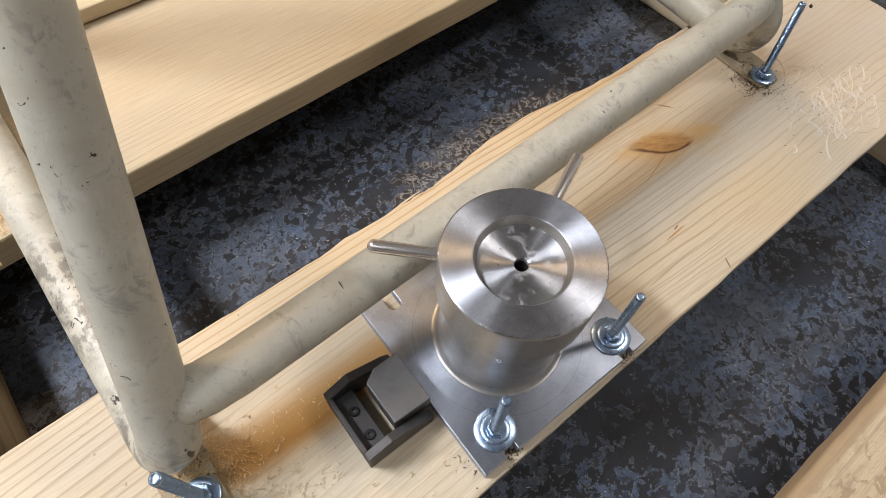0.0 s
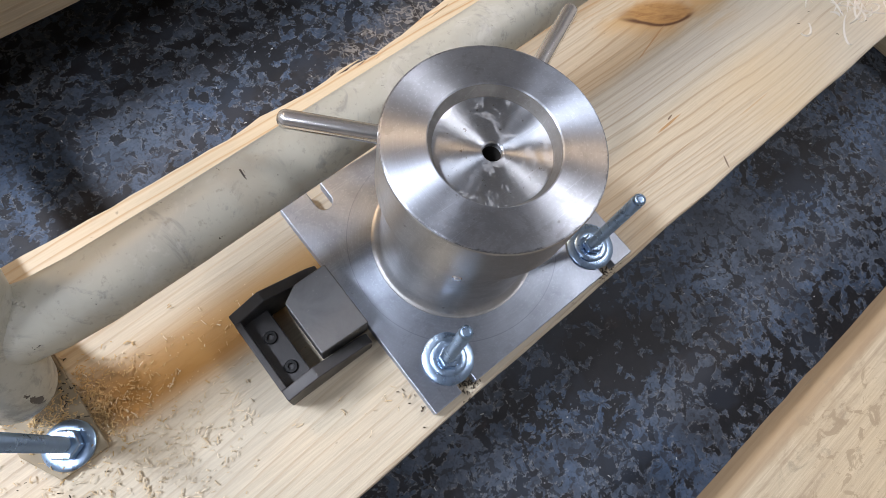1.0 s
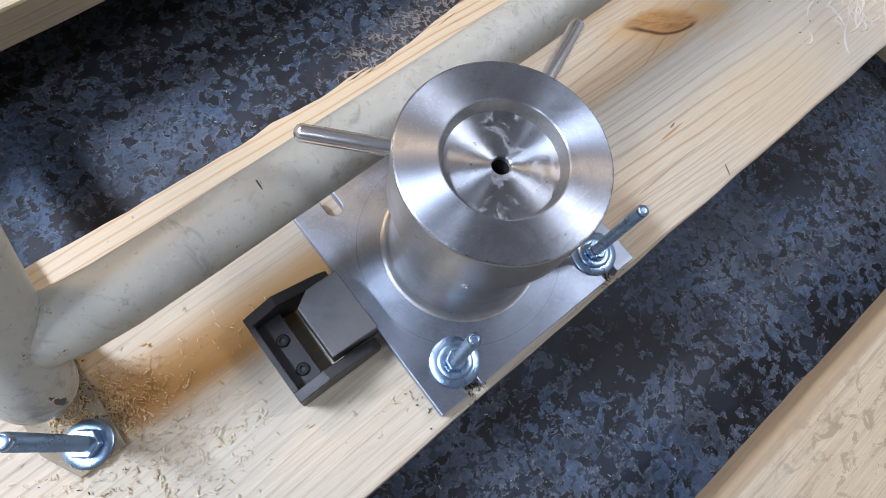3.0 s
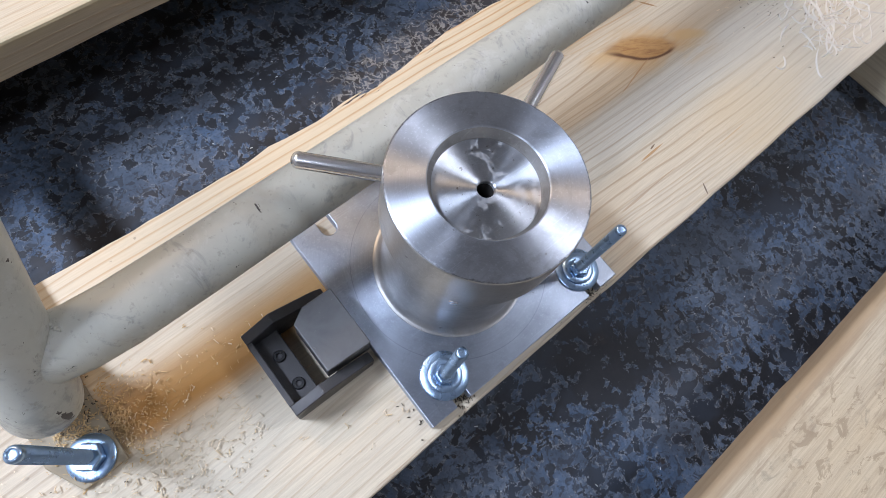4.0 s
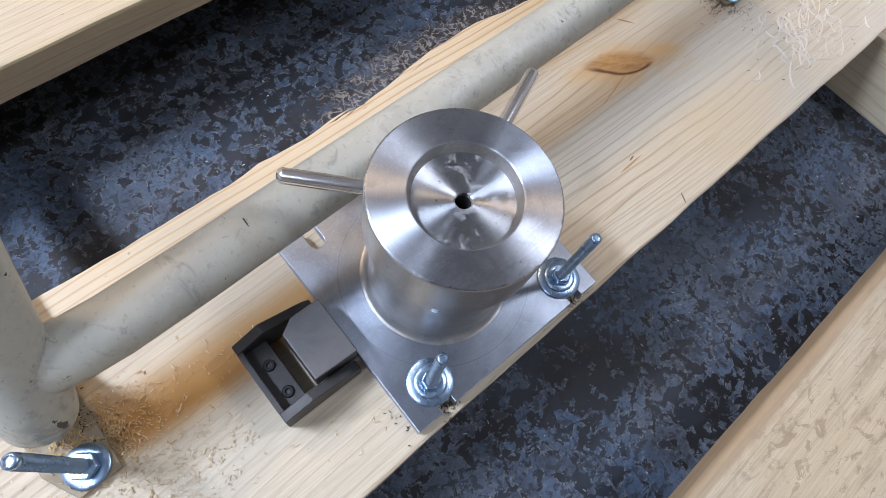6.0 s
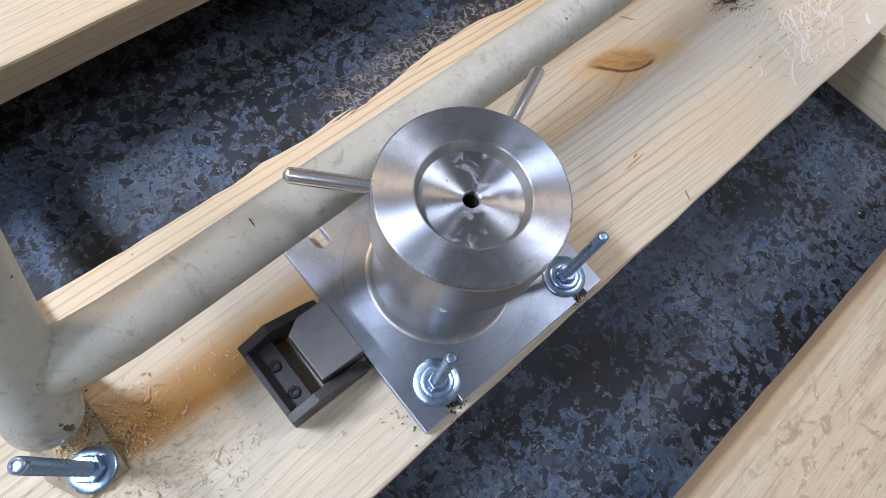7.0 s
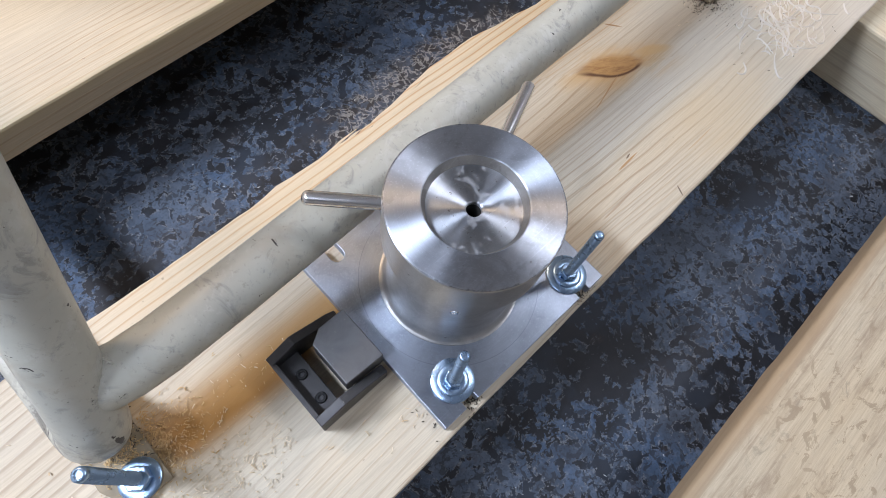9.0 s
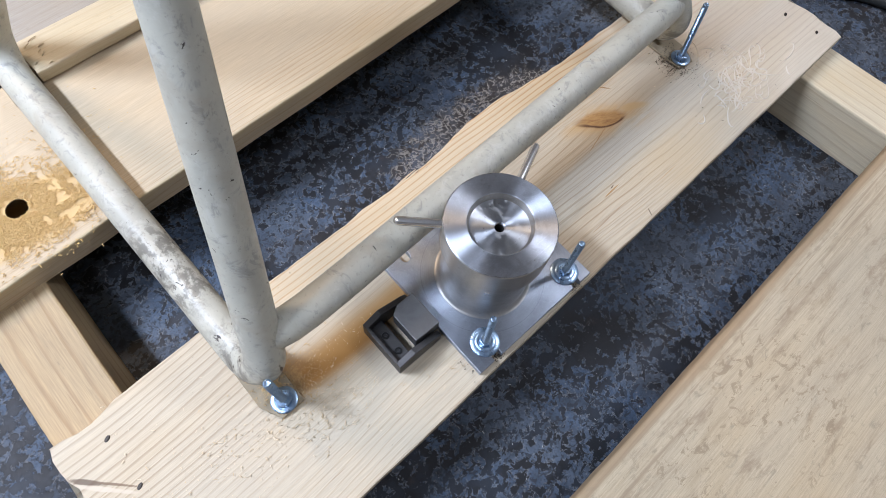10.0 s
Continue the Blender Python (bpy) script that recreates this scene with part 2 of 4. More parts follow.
ORANGE_WOOD = wood("orange_bearer_pine", (0.48, 0.355, 0.20), (0.25, 0.13, 0.045), 13.6, 60, 1.0, streaks=0.5, fuzz=0.3)
# Greyer copy of the pine; shade over the back plank is in its colour.
BACK_WOOD = wood("shade_grey_pine", (0.37, 0.335, 0.285), (0.25, 0.20, 0.15), 17.1, 90, 0.4, streaks=0.3, fuzz=0.3)
BOARD_WOOD = wood("batten_pine", (0.60, 0.50, 0.33), AMBER, 15.8, 90, 0.3, fuzz=0.35)


def turned_steel(name, base, rough, aniso, smear, scribe=0.0, film=0.0, nicks=0.0, grit=0.3):
    """Lathe-turned steel: reflections drawn out across the circular tool marks."""
    n = Nodes(name)
    x, y, z = n.split()
    r = n.math("SQRT", n.math("ADD", n.math("MULTIPLY", x, x), n.math("MULTIPLY", y, y)))
    comb = n.tree.nodes.new("ShaderNodeCombineXYZ")
    n.put(comb.inputs[0], n.math("MULTIPLY", r, 2600.0))
    n.put(comb.inputs[1], n.math("MULTIPLY", z, 2600.0))
    grooves = n.noise(comb.outputs[0], 1, 2, 0.7)
    haze = n.noise(n.scaled((45, 45, 45)), 1, 4, 0.6)
    tint = n.mix(n.math("MULTIPLY", n.step(haze, 0.35, 0.75), smear), base, tuple(c * 0.72 for c in base))
    spots = n.noise(n.scaled((190, 190, 190), (3, 0, 0)), 1, 3, 0.6)
    tint = n.mix(n.math("MULTIPLY", n.step(spots, 0.69, 0.76), 0.6), tint, (0.19, 0.175, 0.16))
    tint = n.mix(n.math("MULTIPLY", n.step(grooves, 0.35, 0.7), 0.16), tint, tuple(c * 0.55 for c in base))
    smudge = n.noise(n.scaled((28, 28, 28), (5, 1, 2)), 1, 8, 0.72, 0.8)
    tint = n.mix(n.math("MULTIPLY", n.step(smudge, 0.52, 0.6), smear * 0.55), tint, tuple(c * 0.64 for c in base))
    if scribe:
        ring = n.math("SUBTRACT", 1.0, n.step(n.math("ABSOLUTE", n.math("SUBTRACT", r, scribe)), 0.0001, 0.0004))
        tint = n.mix(n.math("MULTIPLY", ring, 0.5), tint, tuple(c * 0.5 for c in base))
    if nicks:
        worn = n.step(n.math("ADD", r, n.math("MULTIPLY", n.noise(n.scaled((260, 260, 260), (7, 0, 1)), 1, 4, 0.7), 0.004)), nicks + 0.0024, nicks + 0.0029)
        tint = n.mix(n.math("MULTIPLY", worn, 0.75), tint, tuple(c * 0.3 for c in base))
    fleck = n.noise(n.scaled((800, 800, 800), (0, 3, 1)), 1, 2, 0.6)
    tint = n.mix(n.math("MULTIPLY", n.step(fleck, 0.55, 0.72), grit), tint, tuple(min(1, c * 1.3) for c in base))
    scratch = n.noise(n.scaled((25, 900, 60), (1, 2, 0), (0, 0, 0.9)), 1, 2, 0.7)
    tint = n.mix(n.math("MULTIPLY", n.step(scratch, 0.62, 0.72), 0.25), tint, tuple(min(1, c * 1.35) for c in base))
    chalk = 0.0
    if film:
        chalk = n.math("MULTIPLY", n.step(n.noise(n.scaled((95, 95, 20), (2.6, 1.2, 0)), 1, 10, 0.80, 0.7), 0.52, 0.59), film)
        tint = n.mix(chalk, tint, (0.50, 0.50, 0.50))
        crumbs = n.step(n.noise(n.scaled((420, 420, 50), (1, 7, 0)), 1, 3, 0.6), 0.66, 0.72)
        tint = n.mix(n.math("MULTIPLY", crumbs, 0.7), tint, (0.14, 0.12, 0.1))
    n.bump(n.math("ADD", grooves, n.math("MULTIPLY", fleck, grit)), 0.25, 0.0002)
    tangent = n.tree.nodes.new("ShaderNodeTangent")
    tangent.direction_type, tangent.axis = "RADIAL", "Z"
    ro = n.math("ADD", rough, n.math("MULTIPLY", n.math("SUBTRACT", haze, 0.5), 0.25))
    if film:
        ro = n.math("ADD", ro, n.math("MULTIPLY", chalk, 0.3))
    shine = n.math("SUBTRACT", 1.0, n.math("MULTIPLY", chalk, 0.9)) if film else 1.0
    return n.finish(tint, ro, shine, Anisotropic=aniso, Anisotropic_Rotation=0.25, Tangent=tangent.outputs[0])


STEEL_FACE = turned_steel("turned_steel_face", (0.63, 0.665, 0.725), 0.39, 0.95, 1.0, nicks=0.0455)
STEEL_RECESS = turned_steel("oxidised_recess_steel", (0.55, 0.575, 0.61), 0.32, 0.96, 0.8, film=0.5)
STEEL_WALL = turned_steel("dull_recess_wall_steel", (0.40, 0.385, 0.36), 0.45, 0.3, 0.8)
STEEL_BODY = turned_steel("turned_steel_body", (0.54, 0.535, 0.52), 0.42, 0.5, 0.6)


def plain_metal(name, base, rough, grain, amount, spot=(0.12, 0.11, 0.1), spot_amount=0.3, scale=60, metal=1.0):
    n = Nodes(name)
    cloud = n.noise(n.scaled((scale, scale, scale)), 1, 5, 0.6, 0.4)
    fine = n.noise(n.scaled(grain), 1, 3, 0.6)
    colour = n.mix(n.math("MULTIPLY", n.step(cloud, 0.3, 0.75), amount), base, tuple(c * 0.6 for c in base))
    marks = n.noise(n.scaled((scale * 5, scale * 4, scale * 5), (5, 2, 1)), 1, 3, 0.6)
    colour = n.mix(n.math("MULTIPLY", n.step(marks, 0.68, 0.76), spot_amount), colour, spot)
    n.bump(n.math("ADD", fine, n.math("MULTIPLY", cloud, 0.6)), 0.25, 0.0002)
    return n.finish(colour, n.math("ADD", rough, n.math("MULTIPLY", n.math("SUBTRACT", cloud, 0.5), 0.3)), metal)


PLATE_STEEL = turned_steel("faced_plate_steel", (0.405, 0.45, 0.52), 0.45, 0.7, 0.7, 0.0600, grit=0.3)
PIN_STEEL = plain_metal("bright_pin_steel", (0.90, 0.885, 0.87), 0.22, (900, 900, 900), 0.2, spot_amount=0.1)
ZINC = plain_metal("zinc_plating", (0.38, 0.53, 0.72), 0.30, (700, 700, 700), 0.3, spot_amount=0.15, scale=140)
BLACK_OXIDE = plain_metal("black_oxide_steel", (0.066, 0.064, 0.064), 0.5, (500, 500, 500), 0.6, (0.24, 0.23, 0.21), 0.5, metal=0.35)
JAW = plain_metal("worn_oxide_steel", (0.17, 0.17, 0.17), 0.5, (500, 500, 500), 0.6, (0.36, 0.35, 0.33), 0.5, metal=0.6)
DARK_STEEL = plain_metal("dark_screw_steel", (0.03, 0.03, 0.03), 0.45, (500, 500, 500), 0.3, metal=0.8)
RAW_FOOT = plain_metal("dull_foot_steel", (0.36, 0.29, 0.19), 0.7, (300, 300, 300), 0.35, (0.07, 0.055, 0.04), 0.8, 60, 0.05)


def cream_paint():
    """Old cream gloss paint with grey scuffs, small dark chips and dirt."""
    n = Nodes("cream_paint")
    cloud = n.noise(n.scaled((16, 16, 16)), 1, 5, 0.6)
    colour = n.mix(n.step(cloud, 0.35, 0.7), (0.53, 0.518, 0.435), (0.43, 0.422, 0.36))
    scuff = n.noise(n.scaled((70, 45, 60), (2, 5, 1)), 1, 6, 0.7, 1.2)
    colour = n.mix(n.math("MULTIPLY", n.step(scuff, 0.53, 0.66), 0.62), colour, (0.27, 0.26, 0.24))
    chalky = n.noise(n.scaled((38, 38, 38), (6, 2, 9)), 1, 7, 0.7, 0.8)
    colour = n.mix(n.math("MULTIPLY", n.step(chalky, 0.54, 0.62), 0.4), colour, (0.60, 0.59, 0.535))
    soot = n.noise(n.scaled((330, 260, 330), (1, 8, 5)), 1, 4, 0.65)
    colour = n.mix(n.math("MULTIPLY", n.step(soot, 0.58, 0.70), 0.4), colour, (0.24, 0.21, 0.165))
    tan = n.noise(n.scaled((30, 22, 30), (3, 7, 2)), 1, 6, 0.65, 0.5)
    colour = n.mix(n.math("MULTIPLY", n.step(tan, 0.52, 0.68), 0.35), colour, (0.40, 0.34, 0.25))
    x, y, z = n.split()
    worn = None
    for px, py, pz, reach in ((-0.302, -0.240, 0.02, 0.065), (0.285, -0.225, 0.02, 0.06), (-0.3045, -0.12, 0.03, 0.07)):
        d = None
        for axis, p in ((x, px), (y, py), (z, pz)):
            q = n.math("SUBTRACT", axis, p)
            q = n.math("MULTIPLY", q, q)
            d = q if d is None else n.math("ADD", d, q)
        near = n.math("SUBTRACT", 1.0, n.step(n.math("SQRT", d), reach * 0.4, reach))
        worn = near if worn is None else n.math("MAXIMUM", worn, near)
    grime = n.noise(n.scaled((85, 60, 75), (4, 1, 7)), 1, 7, 0.72, 0.3)
    colour = n.mix(n.math("MULTIPLY", n.step(grime, 0.45, 0.58), n.math("MULTIPLY", worn, 0.8)), colour, (0.15, 0.14, 0.12))
    chip = n.noise(n.scaled((150, 110, 150), (9, 1, 3)), 1, 4, 0.65, 0.6)
    chips = n.step(n.math("ADD", chip, n.math("MULTIPLY", worn, 0.055)), 0.683, 0.70)
    gone = None
    for axis, p, reach in ((x, -0.2856, 0.0019), (y, -0.2569, 0.012), (z, 0.054, 0.0085)):
        q = n.math("DIVIDE", n.math("SUBTRACT", axis, p), reach)
        q = n.math("MULTIPLY", q, q)
        gone = q if gone is None else n.math("ADD", gone, q)
    gone = n.math("ADD", gone, n.math("MULTIPLY", n.math("SUBTRACT", chip, 0.5), 6.0))
    chips = n.math("MAXIMUM", chips, n.math("SUBTRACT", 1.0, n.step(gone, 0.75, 0.95)))
    colour = n.mix(chips, colour, (0.045, 0.035, 0.028))
    n.bump(n.math("SUBTRACT", n.math("MULTIPLY", n.noise(n.scaled((220, 220, 220)), 1, 2), 0.3), chips), 0.3, 0.0005)
    return n.finish(colour, n.math("ADD", 0.34, n.math("MULTIPLY", cloud, 0.2)), 0.0)


CREAM = cream_paint()


def worn_floor():
    """Dark floor paint worn through to blue-grey in ragged, lacy islands."""
    n = Nodes("worn_floor_paint")
    big = n.noise(n.scaled((7, 7, 1), (0.6, 2.1, 0)), 1, 3, 0.55)
    ragged = n.noise(n.scaled((88, 88, 1), (1.3, 0.4, 0)), 1, 9, 0.66, 0.35)
    level = n.math("ADD", ragged, n.math("MULTIPLY", n.math("SUBTRACT", big, 0.485), 0.55))
    islands = n.step(level, 0.486, 0.512)
    lip = n.math("MULTIPLY", n.step(level, 0.484, 0.497), n.math("SUBTRACT", 1.0, n.step(level, 0.503, 0.530)))
    lace = n.step(n.noise(n.scaled((150, 150, 1), (5, 3, 0)), 1, 6, 0.6, 0.6), 0.535, 0.56)
    tone = n.noise(n.scaled((13, 13, 1), (4, 4, 0)), 1, 4)
    mottle = n.noise(n.scaled((230, 230, 1), (2, 6, 0)), 1, 4, 0.65)
    blue = n.mix(n.step(tone, 0.38, 0.62), (0.064, 0.098, 0.152), (0.088, 0.110, 0.142))
    worn_thin = n.math("ADD", 0.42, n.math("MULTIPLY", n.step(n.noise(n.scaled((24, 24, 1), (7, 9, 0)), 1, 4, 0.6), 0.36, 0.6), 0.58))
    blue = n.mix(n.math("MULTIPLY", n.step(mottle, 0.4, 0.65), 0.4), blue, (0.13, 0.15, 0.185))
    crust = n.mix(n.noise(n.scaled((46, 46, 1)), 1, 7, 0.7), (0.008, 0.0085, 0.010), (0.033, 0.033, 0.036))
    film = n.step(n.noise(n.scaled((21, 21, 1), (8, 5, 0)), 1, 6, 0.6), 0.47, 0.6)
    crust = n.mix(n.math("MULTIPLY", film, 0.55), crust, (0.034, 0.043, 0.058))
    speck = n.step(n.noise(n.scaled((420, 420, 1), (3, 1, 0)), 1, 3, 0.6), 0.52, 0.62)
    colour = n.mix(n.math("MULTIPLY", n.math("MULTIPLY", islands, worn_thin), n.math("SUBTRACT", 1.0, n.math("MULTIPLY", speck, 0.35))), crust, blue)
    colour = n.mix(n.math("MULTIPLY", n.math("MULTIPLY", lace, islands), 0.75), colour, (0.030, 0.032, 0.037))
    colour = n.mix(n.math("MULTIPLY", lip, n.math("MULTIPLY", n.step(mottle, 0.46, 0.58), 0.6)), colour, (0.25, 0.255, 0.26))
    rust = n.step(n.noise(n.scaled((30, 30, 1), (8, 2, 0)), 1, 5, 0.65), 0.6, 0.72)
    colour = n.mix(n.math("MULTIPLY", rust, 0.4), colour, (0.07, 0.052, 0.045))
    flecks = n.step(n.noise(n.scaled((330, 330, 1)), 1, 1), 0.77, 0.8)
    colour = n.mix(n.math("MULTIPLY", flecks, 0.4), colour, (0.4, 0.4, 0.4))
    x, y, z = n.split()
    du = n.math("DIVIDE", n.math("SUBTRACT", x, 0.165), 0.15)
    dv = n.math("DIVIDE", n.math("SUBTRACT", y, 0.180), 0.052)
    away = n.math("ADD", n.math("ADD", n.math("MULTIPLY", du, du), n.math("MULTIPLY", dv, dv)), n.math("MULTIPLY", n.math("SUBTRACT", n.noise(n.scaled((40, 40, 1), (1, 1, 0)), 1, 5, 0.6), 0.5), 2.0))
    patch = n.math("SUBTRACT", 1.0, n.step(away, 0.6, 1.05))
    web = n.noise(n.scaled((120, 120, 1), (6, 6, 0)), 1, 3, 0.55, 0.5)
    web = n.math("SUBTRACT", 1.0, n.step(n.math("ABSOLUTE", n.math("SUBTRACT", web, 0.5)), 0.015, 0.045))
    colour = n.mix(n.math("MULTIPLY", patch, 0.5), colour, (0.062, 0.052, 0.045))
    colour = n.mix(n.math("MULTIPLY", n.math("MULTIPLY", web, patch), n.math("ADD", 0.3, n.math("MULTIPLY", mottle, 0.7))), colour, (0.36, 0.335, 0.30))
    n.bump(n.math("ADD", n.math("ADD", n.math("MULTIPLY", islands, -0.9), n.math("MULTIPLY", mottle, 0.35)), n.math("MULTIPLY", lip, 0.5)), 0.35, 0.001)
    return n.finish(colour, n.math("ADD", 0.38, n.math("MULTIPLY", ragged, 0.35)), 0.0, Specular_IOR_Level=0.22)


FLOOR = worn_floor()


def simple(name, colour, rough, emission=0.0, islands=None):
    n = Nodes(name)
    grain = n.noise(n.scaled((12, 12, 12)), 1, 5, 0.6)
    shade = n.mix(n.math("MULTIPLY", grain, 0.3), colour, tuple(c * 0.7 for c in colour))
    if islands:
        piece = n.tree.nodes.new("ShaderNodeNewGeometry").outputs["Random Per Island"]
        shade = n.mix(piece, shade, islands)
    if emission:
        n.bsdf.inputs["Emission Color"].default_value = (*colour, 1)
        n.bsdf.inputs["Emission Strength"].default_value = emission
    return n.finish(shade, rough)


WALL = simple("wall_paint", (0.78, 0.74, 0.68), 0.8)
CEILING = simple("ceiling_paint", (0.84, 0.85, 0.87), 0.85)
LAMP_FRAME = simple("lamp_enamel", (0.8, 0.8, 0.8), 0.4)
COOL_GLOW = simple("cool_diffuser", (0.93, 0.97, 1.0), 0.5, 3.0)
WARM_GLOW = simple("warm_diffuser", (1.0, 0.83, 0.62), 0.5, 2.0)
DUST = simple("sawdust", (0.66, 0.47, 0.24), 0.8, islands=(0.52, 0.34, 0.15))
PALE_DUST = simple("pale_chips", (0.80, 0.68, 0.50), 0.8, islands=(0.60, 0.45, 0.27))
DUST_YELLOW = simple("yellow_sawdust", (0.76, 0.54, 0.25), 0.85, islands=(0.58, 0.37, 0.13))
BARK = simple("dark_crumbs", (0.06, 0.045, 0.03), 0.8)
CRUMB = simple("floor_grit", (0.55, 0.55, 0.53), 0.6)
RUBBER = simple("dark_rubber", (0.035, 0.038, 0.038), 0.55)
BORE_SHADE = simple("bore_shade", (0.02, 0.017, 0.014), 0.8)
FIBRE = simple("lifted_pine_fibre", (0.74, 0.675, 0.575), 0.7)
NAIL = plain_metal("nail_steel", (0.05, 0.042, 0.035), 0.55, (300, 300, 300), 0.4, metal=0.7)


# ---- mesh tools ----
def smooth(bm, angle=40):
    for f in bm.faces:
        f.smooth = True
    for e in bm.edges:
        if len(e.link_faces) == 2 and e.calc_face_angle(0) > radians(angle):
            e.smooth = False


def part(name, bm, material, parent=None, label="", soft=None):
    """Links a bmesh as one mesh object under a thing or a part."""
    bmesh.ops.recalc_face_normals(bm, faces=bm.faces)
    if soft:
        smooth(bm, soft)
    data = bpy.data.meshes.new(name)
    bm.to_mesh(data)
    bm.free()
    data.materials.append(material)
    ob = new(name, data)
    if parent is not None:
        ob.parent = parent
    return tagged(ob, label)


def thing(name, where, label, category, group="", kind=""):
    ob = new(name)
    ob.location = where
    ob.empty_display_size = 0.02
    return tagged(ob, label, category, group, kind)


def box(x0, x1, y0, y1, z0, z1, bevel=0.0, segments=2):
    bm = bmesh.new()
    bmesh.ops.create_cube(bm, size=1, matrix=Matrix.LocRotScale(((x0 + x1) / 2, (y0 + y1) / 2, (z0 + z1) / 2), None, (x1 - x0, y1 - y0, z1 - z0)))
    if bevel:
        bmesh.ops.bevel(bm, geom=bm.edges[:], offset=bevel, segments=segments, affect="EDGES", profile=0.5)
    return bm


def lathe(profile, steps=48, m=Matrix()):
    """Turns (radius, height) pairs round z; radius 0 closes the end."""
    bm = bmesh.new()
    rows = []
    for r, z in profile:
        if r <= 1e-7:
            rows.append([bm.verts.new(m @ Vector((0, 0, z)))])
        else:
            rows.append([bm.verts.new(m @ Vector((r * math.cos(2 * math.pi * k / steps), r * math.sin(2 * math.pi * k / steps), z))) for k in range(steps)])
    for a, b in zip(rows, rows[1:]):
        for k in range(steps):
            j = (k + 1) % steps
            face = ([a[0]] if len(a) == 1 else [a[k], a[j]]) + ([b[0]] if len(b) == 1 else [b[j], b[k]])
            if len(face) > 2:
                bm.faces.new(face)
    return bm


def prism(outline, z0, z1, bevel=0.0):
    """An upright prism over a closed outline of (x, y)."""
    bm = bmesh.new()
    low = [bm.verts.new((x, y, z0)) for x, y in outline]
    top = [bm.verts.new((x, y, z1)) for x, y in outline]
    bm.faces.new(top)
    bm.faces.new(low[::-1])
    for i in range(len(outline)):
        j = (i + 1) % len(outline)
        bm.faces.new((low[i], low[j], top[j], top[i]))
    if bevel:
        bm.normal_update()
        bmesh.ops.bevel(bm, geom=[e for e in bm.edges if len(e.link_faces) == 2 and e.calc_face_angle(0) > 0.6], offset=bevel, segments=2, affect="EDGES", profile=0.5)
    return bm


def tube(points, radii, steps=28, cap=True):
    """A round bar along a path of points, with a radius for each."""
    bm = bmesh.new()
    points = [Vector(p) for p in points]
    rings, side = [], None
    for i, p in enumerate(points):
        way = (points[min(i + 1, len(points) - 1)] - points[max(i - 1, 0)]).normalized()
        if side is None:
            side = way.cross(Vector((0.31, 0.17, 0.93))).normalized()
        side = (side - way * side.dot(way)).normalized()
        up = way.cross(side)
        rings.append([bm.verts.new(p + (side * math.cos(2 * math.pi * k / steps) + up * math.sin(2 * math.pi * k / steps)) * radii[i]) for k in range(steps)])
    for a, b in zip(rings, rings[1:]):
        for k in range(steps):
            j = (k + 1) % steps
            bm.faces.new((a[k], a[j], b[j], b[k]))
    if cap:
        bm.faces.new(rings[0][::-1])
        bm.faces.new(rings[-1])
    return bm


def bend(corner, before, after, radius, steps=12):
    """Points of a rounded corner between two straight legs."""
    c, a, b = Vector(corner), (Vector(before) - Vector(corner)).normalized(), (Vector(after) - Vector(corner)).normalized()
    half = a.angle(b) / 2
    cut = radius / math.tan(half)
    centre = c + (a + b).normalized() * radius / math.sin(half)
    u, v = c + a * cut - centre, c + b * cut - centre
    total = u.angle(v)
    out = []
    for k in range(steps + 1):
        f = k / steps
        out.append(centre + (u * math.sin((1 - f) * total) + v * math.sin(f * total)) / math.sin(total))
    return out


# ---- room ----
def slab(name, x0, x1, y0, y1, z0, z1, material, label, category):
    return tagged(part(name, box(x0, x1, y0, y1, z0, z1), material), label, category, kind="structure")


slab("floor", -3, 3, -3, 3.4, FLOOR_Z - 0.1, FLOOR_Z, FLOOR, "dark painted workshop floor worn to blue-grey patches", "floor")
# Unseen ceiling and walls, added to enclose the scene and bounce lamp light.
slab("ceiling", -3.1, 3.1, -3.1, 3.5, CEIL_Z, CEIL_Z + 0.1, CEILING, "unseen plain pale ceiling that bounces light", "ceiling")
slab("wall_north", -3.1, 3.1, 3.4, 3.5, FLOOR_Z, CEIL_Z, WALL, "unseen plain cream workshop wall that bounces light", "wall")
slab("wall_south", -3.1, 3.1, -3.1, -3.0, FLOOR_Z, CEIL_Z, WALL, "unseen plain cream workshop wall that bounces light", "wall")
slab("wall_east", 3.0, 3.1, -3.0, 3.4, FLOOR_Z, CEIL_Z, WALL, "unseen plain cream workshop wall that bounces light", "wall")
slab("wall_west", -3.1, -3.0, -3.0, 3.4, FLOOR_Z, CEIL_Z, WALL, "unseen plain cream workshop wall that bounces light", "wall")


def ceiling_lamp(where, sx, sy, glow, label):
    lamp = thing("ceiling_lamp", (where[0], where[1], CEIL_Z), label, "lamp", "ceiling lamps")
    drop = CEIL_Z - where[2]
    part("housing", box(-sx / 2 - 0.03, sx / 2 + 0.03, -sy / 2 - 0.03, sy / 2 + 0.03, -drop + 0.012, 0, 0.006), LAMP_FRAME, lamp)
    part("diffuser", box(-sx / 2, sx / 2, -sy / 2, sy / 2, -drop - 0.012, -drop + 0.01, 0.004), glow, lamp, "glowing flat diffuser")


ceiling_lamp(ROW, 0.35, 0.3, WARM_GLOW, "warm unseen white panel added as fill light from the east")
ceiling_lamp(KEY, 0.25, 0.85, COOL_GLOW, "long cool white strip lamp fixed to the ceiling")
ceiling_lamp(SIDE, 0.28, 0.2, COOL_GLOW, "small cool unseen white panel added as fill light from the east")
ceiling_lamp(EAST, 0.3, 0.3, COOL_GLOW, "unseen white panel added as fill light from the east")


# ---- pallet ----
PLANK_T = 0.021


